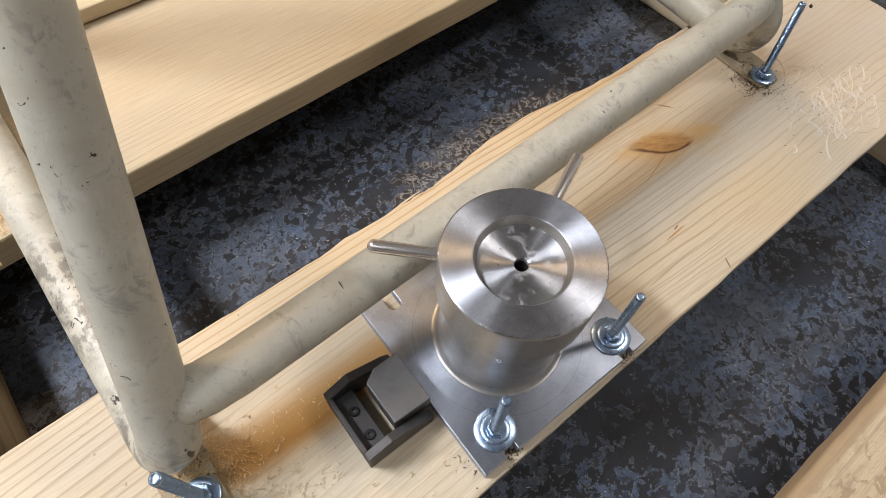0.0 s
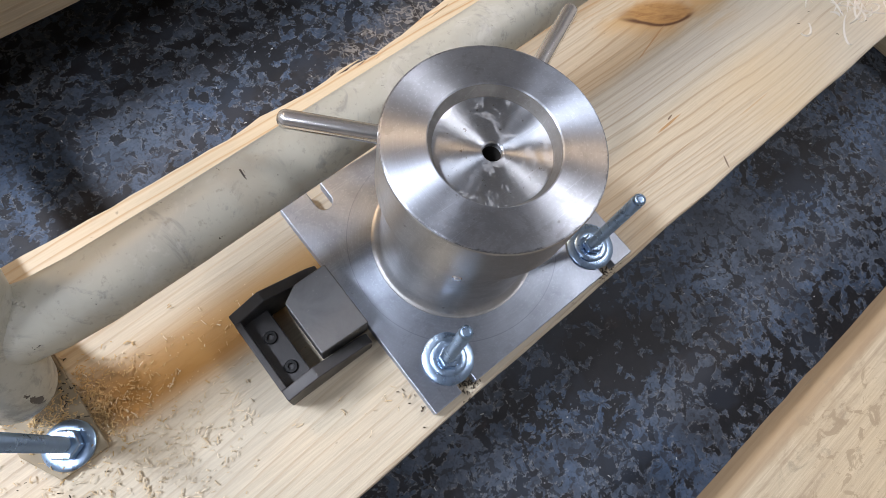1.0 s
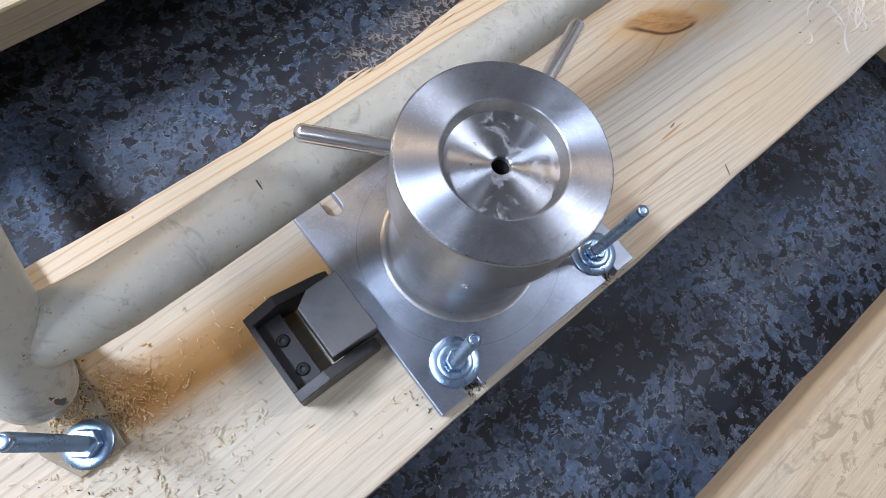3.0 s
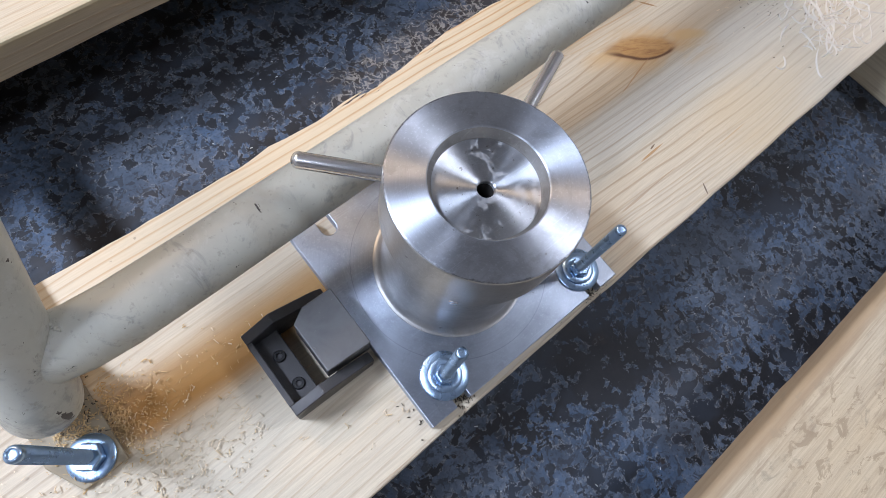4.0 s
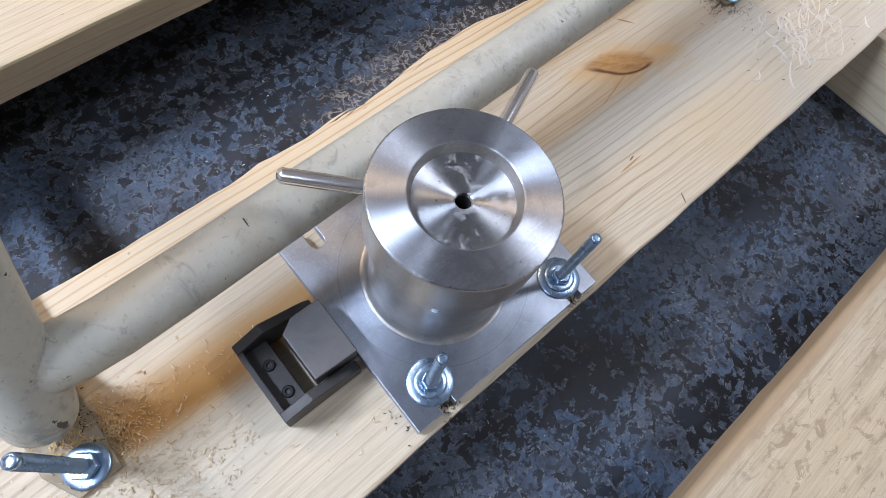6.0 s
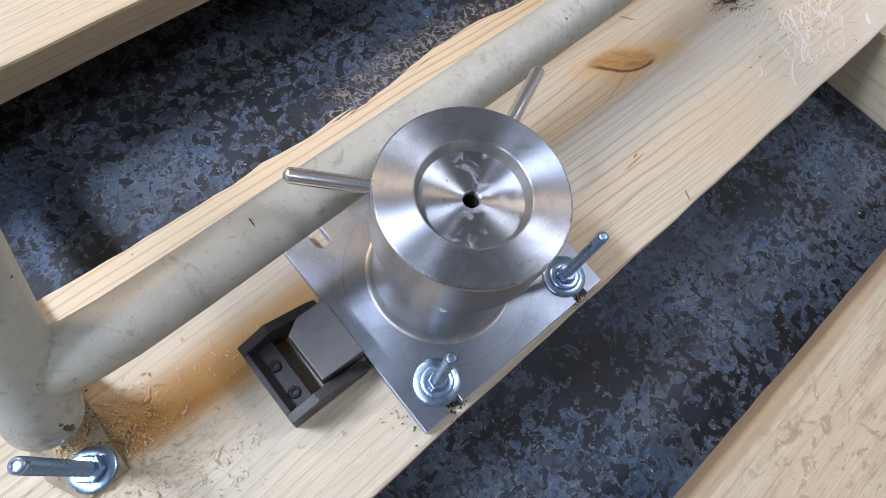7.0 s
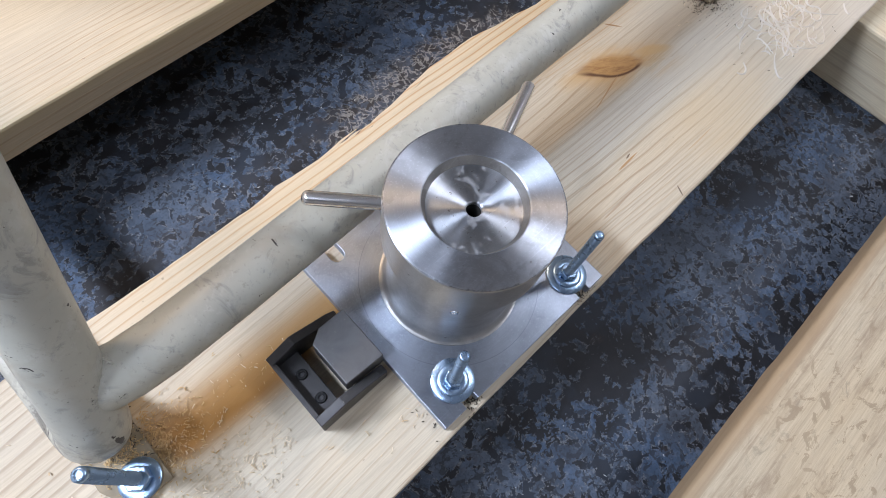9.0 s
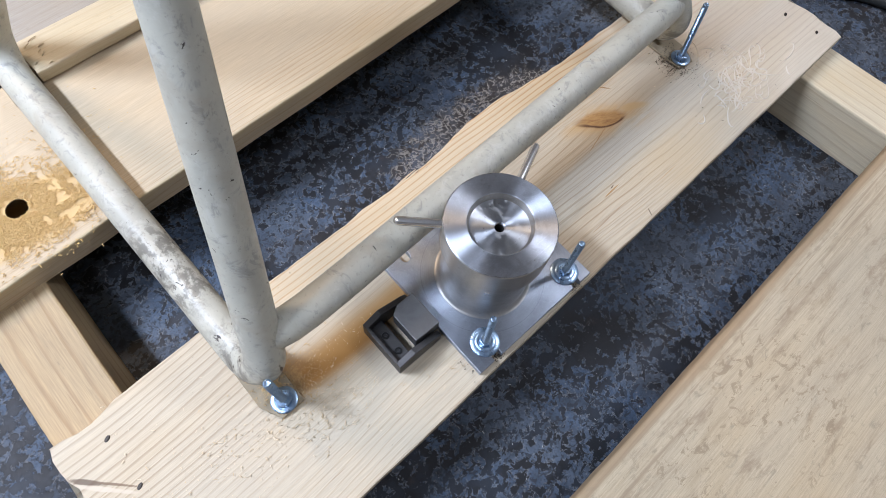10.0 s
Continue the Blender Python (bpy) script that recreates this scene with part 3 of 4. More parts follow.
def sawn_plank(length, width, seed, wane=0.0, rough_ends=0.004, hole=None, across=16, thick=PLANK_T, swell=(), wide_arris=0.0):
    """A plank from x 0 to length, y 0 to width, its top at z 0, with softened arrises, a wandering back edge and torn ends."""
    bm = bmesh.new()
    nx = max(24, int(length / 0.012))
    r = 0.0022
    ring = [(0, -r), (r * 0.3, -r * 0.3), (r, 0)]
    rb = max(r, wide_arris)
    top = [(width * k / across, 0.0) for k in range(1, across) if width * k / across < width - rb * 1.2]
    back = [(width - rb, 0), (width - rb * 0.6, -rb * 0.1), (width - rb * 0.28, -rb * 0.32), (width - rb * 0.08, -rb * 0.62), (width, -rb), (width, -thick + r), (width - r, -thick)]
    outline = ring + top + back + [(r, -thick), (0, -thick + r)]
    rows = []
    for i in range(nx + 1):
        x = length * i / nx
        row = []
        for y, z in outline:
            edge = max(0.0, (y - width * 0.8) / (width * 0.2))
            wander = noise.noise(Vector((x * 9, seed, 0))) + 0.35 * noise.noise(Vector((x * 40, seed, 3)))
            dy = wane * wander * edge
            if swell:
                dy += edge * sum(h * math.exp(-(((x - c) / w) ** 2)) for c, w, h in swell)
            front = max(0.0, 1 - y / (width * 0.1))
            dy += 0.0012 * noise.noise(Vector((x * 25, seed, 8))) * front
            if edge > 0.9:
                dy += min(0.002, wane * 0.5) * noise.noise(Vector((x * 120, seed, z * 90)))
            dx = 0.0
            if i in (0, nx):
                dx = rough_ends * (noise.noise(Vector((y * 30, seed, i))) + 0.5 * noise.noise(Vector((y * 110, seed, z * 200))))
            dz = 0.0006 * noise.noise(Vector((x * 6, y * 12, seed))) if z > -0.001 else 0.0
            row.append(bm.verts.new((x + dx, y + dy, z + dz)))
        rows.append(row)
    n = len(outline)
    for a, b in zip(rows, rows[1:]):
        for k in range(n):
            j = (k + 1) % n
            bm.faces.new((a[k], b[k], b[j], a[j]))
    bm.faces.new(rows[0])
    bm.faces.new(rows[-1][::-1])
    if hole:
        hx, hy, hr = hole
        doomed = [f for f in bm.faces if f.normal.z > -2 and max((v.co.xy - Vector((hx, hy))).length for v in f.verts) < hr * 3.2 and len(f.verts) == 4]
        bmesh.ops.delete(bm, geom=doomed, context="FACES")
        bm.normal_update()
        loops = [e for e in bm.edges if len(e.link_faces) == 1]
        for upper in (True, False):
            rim = [e for e in loops if (e.verts[0].co.z > -0.01) == upper]
            if not rim:
                continue
            steps = 24
            z = 0.0 if upper else -thick
            circle = [bm.verts.new((hx + hr * math.cos(2 * math.pi * k / steps), hy + hr * math.sin(2 * math.pi * k / steps), z)) for k in range(steps)]
            inner = [bm.edges.new((circle[k], circle[(k + 1) % steps])) for k in range(steps)]
            bmesh.ops.bridge_loops(bm, edges=rim + inner)
            if upper:
                first = circle
            else:
                for k in range(steps):
                    j = (k + 1) % steps
                    bm.faces.new((first[k], first[j], circle[j], circle[k]))
    return bm


pallet = thing("pallet", (0, 0, FLOOR_Z), "rough pale pine pallet lying on the dark workshop floor", "pallet")


def under(ob, parent, where, turn=0.0):
    """Places a part of the pallet in world metres."""
    ob.matrix_local = Matrix.Translation(-parent.matrix_basis.translation) @ pose(*where, 0, 0, turn)
    return ob


def nail_head(parent, x, y):
    ob = part("nail", lathe([(0, 0.0002), (0.0018, 0.0003), (0.0028, 0.0001), (0.0028, -0.004), (0, -0.004)], 10), NAIL, parent, "dark nail head driven in aslant", 40)
    ob.matrix_basis = pose(x, y, 0.0005, 0, 0, 28) @ Matrix.Diagonal((1.1, 0.6, 1, 1))


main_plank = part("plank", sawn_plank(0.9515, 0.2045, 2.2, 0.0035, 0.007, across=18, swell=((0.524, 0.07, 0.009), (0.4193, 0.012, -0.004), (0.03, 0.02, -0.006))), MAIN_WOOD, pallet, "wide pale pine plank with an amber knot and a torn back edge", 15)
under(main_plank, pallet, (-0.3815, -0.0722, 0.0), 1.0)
rear_plank = part("plank", sawn_plank(0.97, 0.206, 6.6, 0.002, 0.003, (0.0928, 0.0657, 0.0105), 30, 0.0300), REAR_WOOD, pallet, "pale pine plank with a drilled hole and fine straight grain", 15)
under(rear_plank, pallet, (-0.39, 0.2776, 0.0055), 2.35)
back_plank = part("plank", sawn_plank(0.97, 0.2, 3.1, 0.003), BACK_WOOD, pallet, "pine plank greyed to stand for shade", 15)
under(back_plank, pallet, (-0.40, 0.525, 0.0), 2.35)
front_plank = part("plank", sawn_plank(0.96, 0.2, 8.4, 0.0008, wide_arris=0.0045), FRONT_WOOD, pallet, "weathered pine plank with brown stains and rough saw marks", 30)
under(front_plank, pallet, (-0.385, -0.3931, 0.0), 0.6)


BEARER_H = -PLANK_T - FLOOR_Z


def bearer(x, wide, turn, timber):
    bm = box(-0.6, 0.6, -wide / 2, wide / 2, -BEARER_H / 2, BEARER_H / 2)
    bmesh.ops.subdivide_edges(bm, edges=[e for e in bm.edges if abs(e.verts[0].co.x - e.verts[1].co.x) > 0.5], cuts=40)
    bmesh.ops.bevel(bm, geom=[e for e in bm.edges if len(e.link_faces) == 2 and e.calc_face_angle(0) > 1], offset=0.0025, segments=2, affect="EDGES", profile=0.5)
    for v in bm.verts:
        v.co.y += 0.0012 * noise.noise(Vector((v.co.x * 14, x * 9, v.co.z * 20)))
    ob = part("bearer", bm, timber, pallet, "square pine bearer under the planks", 15)
    under(ob, pallet, (x, 0.15, -PLANK_T - BEARER_H / 2 - 0.0001), turn)


bearer(-0.3545, 0.067, 90, ORANGE_WOOD)
bearer(0.521, 0.075, 94, BEARER_WOOD)
for x, y in ((0.0398, 0.1788), (0.0396, 0.129), (0.9248, 0.0694), (0.9308, 0.0257), (0.8885, 0.1452)):
    nail_head(main_plank, x, y)
for x, y in ((0.93, 0.06), (0.93, 0.15), (0.03, 0.15)):
    nail_head(rear_plank, x, y)
for x, y in ((0.905, 0.05), (0.905, 0.14)):
    nail_head(front_plank, x, y)

batten = tagged(part("wooden_batten", sawn_plank(0.52, 0.051, 12.2, 0.0008, 0.002, across=6, thick=0.0153), BOARD_WOOD, None, "", 15), "narrow pale pine batten laid across the pallet planks", "batten")
batten.matrix_basis = pose(-0.2105, 0.4655, 0.0215, 0, 0, 1.7)


# ---- tubular stand ----
stand = thing("tubular_stand", (0.083, 0.31, 0.0), "old cream-painted steel tube stand with scuffs bolted to the pallet", "stand")
RAIL_X, RAIL_Z, RAIL_R, POST_R = -0.2193, 0.0180, 0.0160, 0.0158
POST_LOW, POST_HIGH = Vector((-0.2054, 0.0622, 0.060)), Vector((-0.1113, 0.2065, 0.350))
LEAN_WAY = (POST_HIGH - POST_LOW) / (POST_HIGH.z - POST_LOW.z)


def mirrored(p, flip):
    return Vector((0.1515 - p.x, p.y + 0.020, p.z)) if flip else Vector(p)


def side_frame(flip):
    """One tube bent twice: front post, rail along the planks, rear post."""
    knee = POST_LOW + LEAN_WAY * (RAIL_Z - POST_LOW.z)
    rear = Vector((RAIL_X - 0.0100, 0.510, RAIL_Z + 0.0045))
    top = POST_LOW + LEAN_WAY * (0.60 - POST_LOW.z)
    rear_top = Vector((top.x, 0.36, 0.60))
    front_arc = bend(knee, top, rear, 0.034)
    rear_arc = bend(rear, knee, rear_top, 0.034)
    points = [top, POST_LOW.lerp(top, 0.5), *front_arc, front_arc[-1].lerp(rear_arc[0], 0.5), *rear_arc, rear_arc[-1].lerp(rear_top, 0.5), rear_top]
    radii = [POST_R] * 2 + [POST_R + 0.0012 * math.sin(math.pi * (k + 2) / 16) for k in range(13)] + [RAIL_R] * (len(points) - 15)
    bm = tube([mirrored(p, flip) - stand.location for p in points], radii)
    part("side_frame", bm, CREAM, stand, soft=50)


side_frame(False)
side_frame(True)
CROSS_Z, CROSS_R = 0.073, 0.0155


def cross_axis(x):
    return Vector((x, 0.0646 + 0.0447 * (x + 0.15), CROSS_Z))


cross_points = [Vector((-0.2000, 0.0715, CROSS_Z)), Vector((-0.1900, 0.0680, CROSS_Z)), Vector((-0.1780, 0.0656, CROSS_Z)), Vector((-0.1600, 0.0648, CROSS_Z))] + [cross_axis(x) for x in (-0.12, -0.06, 0.10, 0.26, 0.33)] + [Vector((0.3525, 0.0885, CROSS_Z))]
part("cross_tube", tube([p - stand.location for p in cross_points], [CROSS_R - 0.0006] + [CROSS_R] * 8 + [CROSS_R - 0.0006], 32), CREAM, stand, soft=50)


def weld_bead(points):
    """A short lumpy run of weld along a few points."""
    path, radii = [], []
    for k in range(25):
        f = k / 24 * (len(points) - 1)
        i = min(int(f), len(points) - 2)
        path.append(Vector(points[i]).lerp(Vector(points[i + 1]), f - i) - stand.location)
        radii.append((0.0009 + 0.0003 * math.sin(k * 2.1) + 0.0006 * noise.noise(Vector((k * 0.6, 2, 5)))) * (0.35 + 0.65 * math.sin(math.pi * (k + 1) / 26)))
    part("weld_bead", tube(path, radii, 10), CREAM, stand, "painted lumpy weld bead", 60)


def joint(flip):
    """A painted weld over the upper side of the line where the cross tube runs into a post."""
    low, high = mirrored(POST_LOW, flip), mirrored(POST_HIGH, flip)
    way = (high - low).normalized()
    step, x0 = (0.0004, 0.30) if flip else (-0.0004, -0.15)
    spots = []
    for k in range(29):
        turn = radians(-60 + 150 * k / 28)
        lean = Vector((0, math.cos(turn), math.sin(turn))) * CROSS_R
        x = x0
        for _ in range(125):
            gap = cross_axis(x) + lean - low
            if (gap - way * gap.dot(way)).length < POST_R + 0.0004:
                break
            x += step
        spots.append((x, lean))
    path, radii = [], []
    for k, (x, lean) in enumerate(spots):
        near = [spots[j][0] for j in range(max(0, k - 2), min(len(spots), k + 3))]
        path.append(cross_axis(sum(near) / len(near)) + lean * 0.95 - stand.location)
        radii.append((0.0017 + 0.0007 * noise.noise(Vector((k * 0.4, 2.0 + 5 * flip, 5)))) * (0.3 + 0.7 * math.sin(math.pi * (k + 1) / 30)))
    part("weld_bead", tube(path, radii, 12, False), CREAM, stand, "painted weld blending tube into post", 70)


joint(False)
joint(True)
weld_bead([cross_axis(-0.1835) + Vector((0, CROSS_R * 0.75, CROSS_R * 0.75)), cross_axis(-0.1815) + Vector((0, CROSS_R * 0.45, CROSS_R * 0.95)), cross_axis(-0.1790) + Vector((0, CROSS_R * 0.10, CROSS_R * 1.03))])


def foot_plate(outline):
    part("foot_plate", prism([(x - stand.location.x, y - stand.location.y) for x, y in outline], 0.0008, 0.0035, 0.0006), RAW_FOOT, stand, "thin dirty steel foot plate")


foot_plate([(-0.2275, 0.0245), (-0.2042, 0.0253), (-0.2036, 0.094), (-0.2365, 0.094), (-0.2370, 0.045)])
foot_plate([(0.3790, 0.0425), (0.3565, 0.0460), (0.3550, 0.1080), (0.3880, 0.1080), (0.3880, 0.0600)])
for x in (-0.246, 0.363):
    part("foot_plate", prism([(x + u - stand.location.x, y - stand.location.y) for u, y in ((0, 0.455), (0.034, 0.455), (0.034, 0.520), (0, 0.520))], 0.0058, 0.0085, 0.0006), RAW_FOOT, stand, "thin dirty steel foot plate")


# ---- bolts ----
def bolt(where, tip, washers, label, nut_af=0.013, rod=0.0038):
    """A threaded rod with a hexagon nut on washers; where is on the surface that it clamps."""
    base, tip = Vector(where), Vector(tip)
    ob = thing("bolt", base, label, "bolt", "bolts")
    way = (tip - base).normalized()
    spin = Vector((0, 0, 1)).rotation_difference(way).to_matrix().to_4x4()
    z = 0.0
    for i, (r, h) in enumerate(washers):
        part("washer", lathe([(rod + 0.0003, z), (r - 0.0006, z), (r, z + 0.0005), (r, z + h - 0.0005), (r - 0.0006, z + h), (rod + 0.0022, z + h), (rod + 0.0014, z + h - 0.0004), (rod + 0.0003, z + h - 0.0004), (rod + 0.0003, z)], 40), ZINC, ob, "round bright zinc washer", 40)
        z += h + 0.0001
    rad = nut_af / math.sqrt(3)
    nut = prism([(rad * math.cos(math.pi / 3 * k + 0.4), rad * math.sin(math.pi / 3 * k + 0.4)) for k in range(6)], z, z + nut_af * 0.45, 0.0007)
    part("nut", nut, ZINC, ob, "hexagon nut")
    length = (tip - base).length
    profile = [(0, z * 0.3), (rod - 0.0004, z * 0.3)]
    pitch, h = rod / 3, z + 0.004
    while h < length - 0.003:
        profile += [(rod, h), (rod - 0.0006, h + pitch / 2)]
        h += pitch
    profile += [(rod - 0.0001, length - 0.0012), (rod - 0.0006, length - 0.0002), (rod * 0.63, length), (rod * 0.53, length - 0.0004), (rod * 0.24, length - 0.0002), (0, length - 0.0005)]
    part("rod", lathe(profile, 16, spin), ZINC, ob, "zinc-plated threaded rod", 60)
    return ob


PLATE_Z = 0.0095
PLATE_WASHERS = ((0.0140, 0.0016), (0.0098, 0.0016))
bolt((-0.0511, -0.0423, PLATE_Z), (-0.0545, -0.0406, 0.0853), PLATE_WASHERS, "zinc bolt with two washers clamping the steel plate", 0.0105, 0.0032)
bolt((0.0562, -0.0429, PLATE_Z), (0.0502, -0.0423, 0.0843), PLATE_WASHERS, "zinc bolt with two washers clamping the steel plate", 0.0105, 0.0032)
bolt((-0.2173, 0.0362, 0.0036), (-0.2171, 0.0364, 0.0792), ((0.0118, 0.0018),), "long zinc bolt holding the foot plate in sawdust")
bolt((0.3692, 0.0541, 0.0036), (0.3700, 0.0620, 0.0800), ((0.0118, 0.0018),), "zinc bolt holding the far foot plate", 0.012, 0.0034)


# ---- turned steel fixture ----
HUB_X, HUB_Y = -0.005, 0.0088
fixture = thing("steel_fixture", (HUB_X, HUB_Y, 0), "turned steel hub with handles on a slotted bright plate", "fixture")


def slotted_plate():
    """The base plate: open slots for bolts at the front, long slots at the back."""
    x0, x1, y0, y1 = -0.0735, 0.0755, -0.0605, 0.0795
    w = 0.0048
    out = [(x0, y0)]
    for sx, sy in ((-0.0511, -0.042), (0.0562, -0.0425)):
        out.append((sx - w, y0))
        out += [(sx - w * math.cos(math.pi * k / 8), sy + w * math.sin(math.pi * k / 8)) for k in range(9)]
        out.append((sx + w, y0))
    out += [(x1, y0), (x1, y1)]
    for sx, sy in ((0.052, 0.0685), (-0.0515, 0.0685)):
        out.append((sx + w, y1))
        out += [(sx + w * math.cos(math.pi * k / 8), sy - w * math.sin(math.pi * k / 8)) for k in range(9)]
        out.append((sx - w, y1))
    out.append((x0, y1))
    return prism([(x - HUB_X, y - HUB_Y) for x, y in out], 0.0007, PLATE_Z, 0.0005)


part("base_plate", slotted_plate(), PLATE_STEEL, fixture, "bright steel plate with open bolt slots")
TOP = 0.1162
R_DISC = 0.0469
BODY_R = 0.0422
COLLAR_Z = 0.082
fillet = [(0.0466 - 0.0044 * math.sin(math.pi / 2 * k / 8), PLATE_Z + 0.0004 + 0.0080 * (1 - math.cos(math.pi / 2 * k / 8))) for k in range(9)]
part("hub", lathe([(0.0470, PLATE_Z - 0.0004)] + fillet + [(BODY_R, 0.0215), (BODY_R, COLLAR_Z + 0.002), (0.02, COLLAR_Z + 0.002)], 96), STEEL_BODY, fixture, "turned hub flared into the plate", 14)
part("collar", lathe([(0.02, COLLAR_Z), (R_DISC - 0.001, COLLAR_Z), (R_DISC, COLLAR_Z + 0.001), (R_DISC, TOP - 0.0012), (R_DISC - 0.0004, TOP - 0.0004)], 96), STEEL_BODY, fixture, "thick turned collar", 12)
RECESS_R, RECESS_D, HOLE_R = 0.0275, 0.0065, 0.0042
RECESS_LOW = 0.0246
part("face", lathe([(R_DISC - 0.0004, TOP - 0.0004), (R_DISC - 0.0012, TOP), (RECESS_R + 0.0006, TOP), (RECESS_R, TOP - 0.0006)], 96),
     STEEL_FACE, fixture, "bright turned face with a round recess", 10)
part("recess_wall", lathe([(RECESS_R, TOP - 0.0006), (RECESS_LOW + 0.0010, TOP - RECESS_D + 0.0012), (RECESS_LOW + 0.0004, TOP - RECESS_D - 0.0004)], 96), STEEL_WALL, fixture, "dull brownish wall of the recess", 40)
recess = part("recess_floor", lathe([(RECESS_LOW + 0.0006, TOP - RECESS_D + 0.0003), (RECESS_LOW - 0.0010, TOP - RECESS_D), (0.016, TOP - RECESS_D - 0.0003), (HOLE_R + 0.0006, TOP - RECESS_D - 0.0008), (HOLE_R, TOP - RECESS_D - 0.0014), (HOLE_R, TOP - RECESS_D - 0.004)], 96),
              STEEL_RECESS, fixture, "recess floor with chalky oxide smears and a centre hole", 10)

# Near-black walls carry the shade that fills the bore.
part("bore", lathe([(HOLE_R + 0.0001, TOP - RECESS_D - 0.0035), (HOLE_R + 0.0001, 0.03), (0, 0.03)], 32), BORE_SHADE, recess, "centre bore coloured near black for the shade inside", 40)


def handle(root, tip):
    """A round pin with a domed end, from inside the collar out to its tip."""
    axis = Vector((HUB_X, HUB_Y, 0))
    root, tip = Vector(root) - axis, Vector(tip) - axis
    way = tip - root
    length = way.length
    spin = Matrix.Translation(root) @ Vector((0, 0, 1)).rotation_difference(way).to_matrix().to_4x4()
    r = 0.0038
    dome = [(r * math.cos(math.pi / 2 * k / 5), length - r * 0.8 + r * 0.8 * math.sin(math.pi / 2 * k / 5)) for k in range(6)]
    part("handle", lathe([(0, 0), (r, 0)] + dome[:-1] + [(0, length)], 24, spin), PIN_STEEL, fixture, "polished round steel handle pin", 40)


handle((-0.0330, 0.0343, 0.1106), (-0.0682, 0.0663, 0.1142))
handle((0.0320, 0.0262, 0.1045), (0.0780, 0.0462, 0.1060))
part("set_screw", lathe([(0, -0.0004), (0.0012, -0.0004), (0.0014, 0.0006), (0.0021, 0.0006), (0.0024, 0.0002), (0.0024, -0.003), (0, -0.003)], 20, Matrix.Translation((-0.0324, -0.0272, 0.0666)) @ Vector((0, 0, 1)).rotation_difference(Vector((-0.766, -0.643, 0))).to_matrix().to_4x4()), PIN_STEEL, fixture, "small bright set screw", 40)


# ---- black clamp ----
clamp = thing("clamp_block", (-0.1, 0.012, 0), "dark oxidised steel clamp bracket beside the bright plate", "clamp")


def in_clamp(bm):
    for v in bm.verts:
        v.co.x = 1.03 * v.co.x + 0.0992
        v.co.y -= 0.011
    return bm


def side_wall(y0, y1, peak):
    """A cheek of the bracket, low at the open end and rising along a slope."""
    outline = [(-0.1225, 0.0), (-0.0745, 0.0), (-0.0745, 0.014), (-0.080, 0.019), (-0.1055, peak), (-0.1225, 0.0235)]
    bm = prism(outline, y0, y1, 0.0006)
    for v in bm.verts:
        x, z, y = v.co
        v.co = (x, y, z)
    return bm


part("cheek", in_clamp(side_wall(0.0325, 0.0385, 0.0315)), BLACK_OXIDE, clamp)
part("cheek", in_clamp(side_wall(-0.0130, -0.0070, 0.0285)), BLACK_OXIDE, clamp)
part("end_plate", in_clamp(box(-0.1225, -0.1060, -0.0072, 0.0327, 0.0004, 0.0150, 0.0006)), BLACK_OXIDE, clamp)
part("end_lip", in_clamp(box(-0.1226, -0.1195, -0.0072, 0.0327, 0.0148, 0.0235, 0.0006)), BLACK_OXIDE, clamp)
block = part("jaw_block", in_clamp(prism([(-0.0985, -0.0050), (-0.0725, -0.0060), (-0.0725, 0.0310), (-0.0900, 0.0310), (-0.0985, 0.0255)], 0.012, 0.0310, 0.0006)), JAW, clamp, "grey oxidised jaw block")
for y in (0.0015, 0.0195):
    m = Matrix.Translation((-0.1167 + 0.1, y - 0.011, 0.0138))
    part("socket_screw", lathe([(0, 0.0008), (0.0014, 0.0008), (0.0016, 0.0026), (0.0030, 0.0026), (0.0034, 0.0020), (0.0034, -0.002), (0, -0.002)], 20, m), DARK_STEEL, clamp, "black socket screw head", 40)


# ---- hose on the floor beyond the pallet ----
def hose(points, radius):
    """A thick dark hose lying in a slack curve through a few floor points."""
    pts = [Vector((x, y, FLOOR_Z + radius)) for x, y in points]
    path = []
    for i in range(1, len(pts) - 2):
        for k in range(10):
            f = k / 10
            a, b, c, d = pts[i - 1:i + 3]
            path.append(0.5 * (2 * b + (c - a) * f + (2 * a - 5 * b + 4 * c - d) * f * f + (3 * b - a - 3 * c + d) * f ** 3))
    return tagged(part("hose", tube(path, [radius] * len(path), 14), RUBBER, None, "", 60), "dark rubber hose lying on the workshop floor", "hose")


hose([(0.60, 0.75), (0.645, 0.55), (0.68, 0.30), (0.708, 0.12), (0.735, 0.04), (0.800, -0.03), (0.830, -0.12), (0.85, -0.35), (0.86, -0.7)], 0.008)


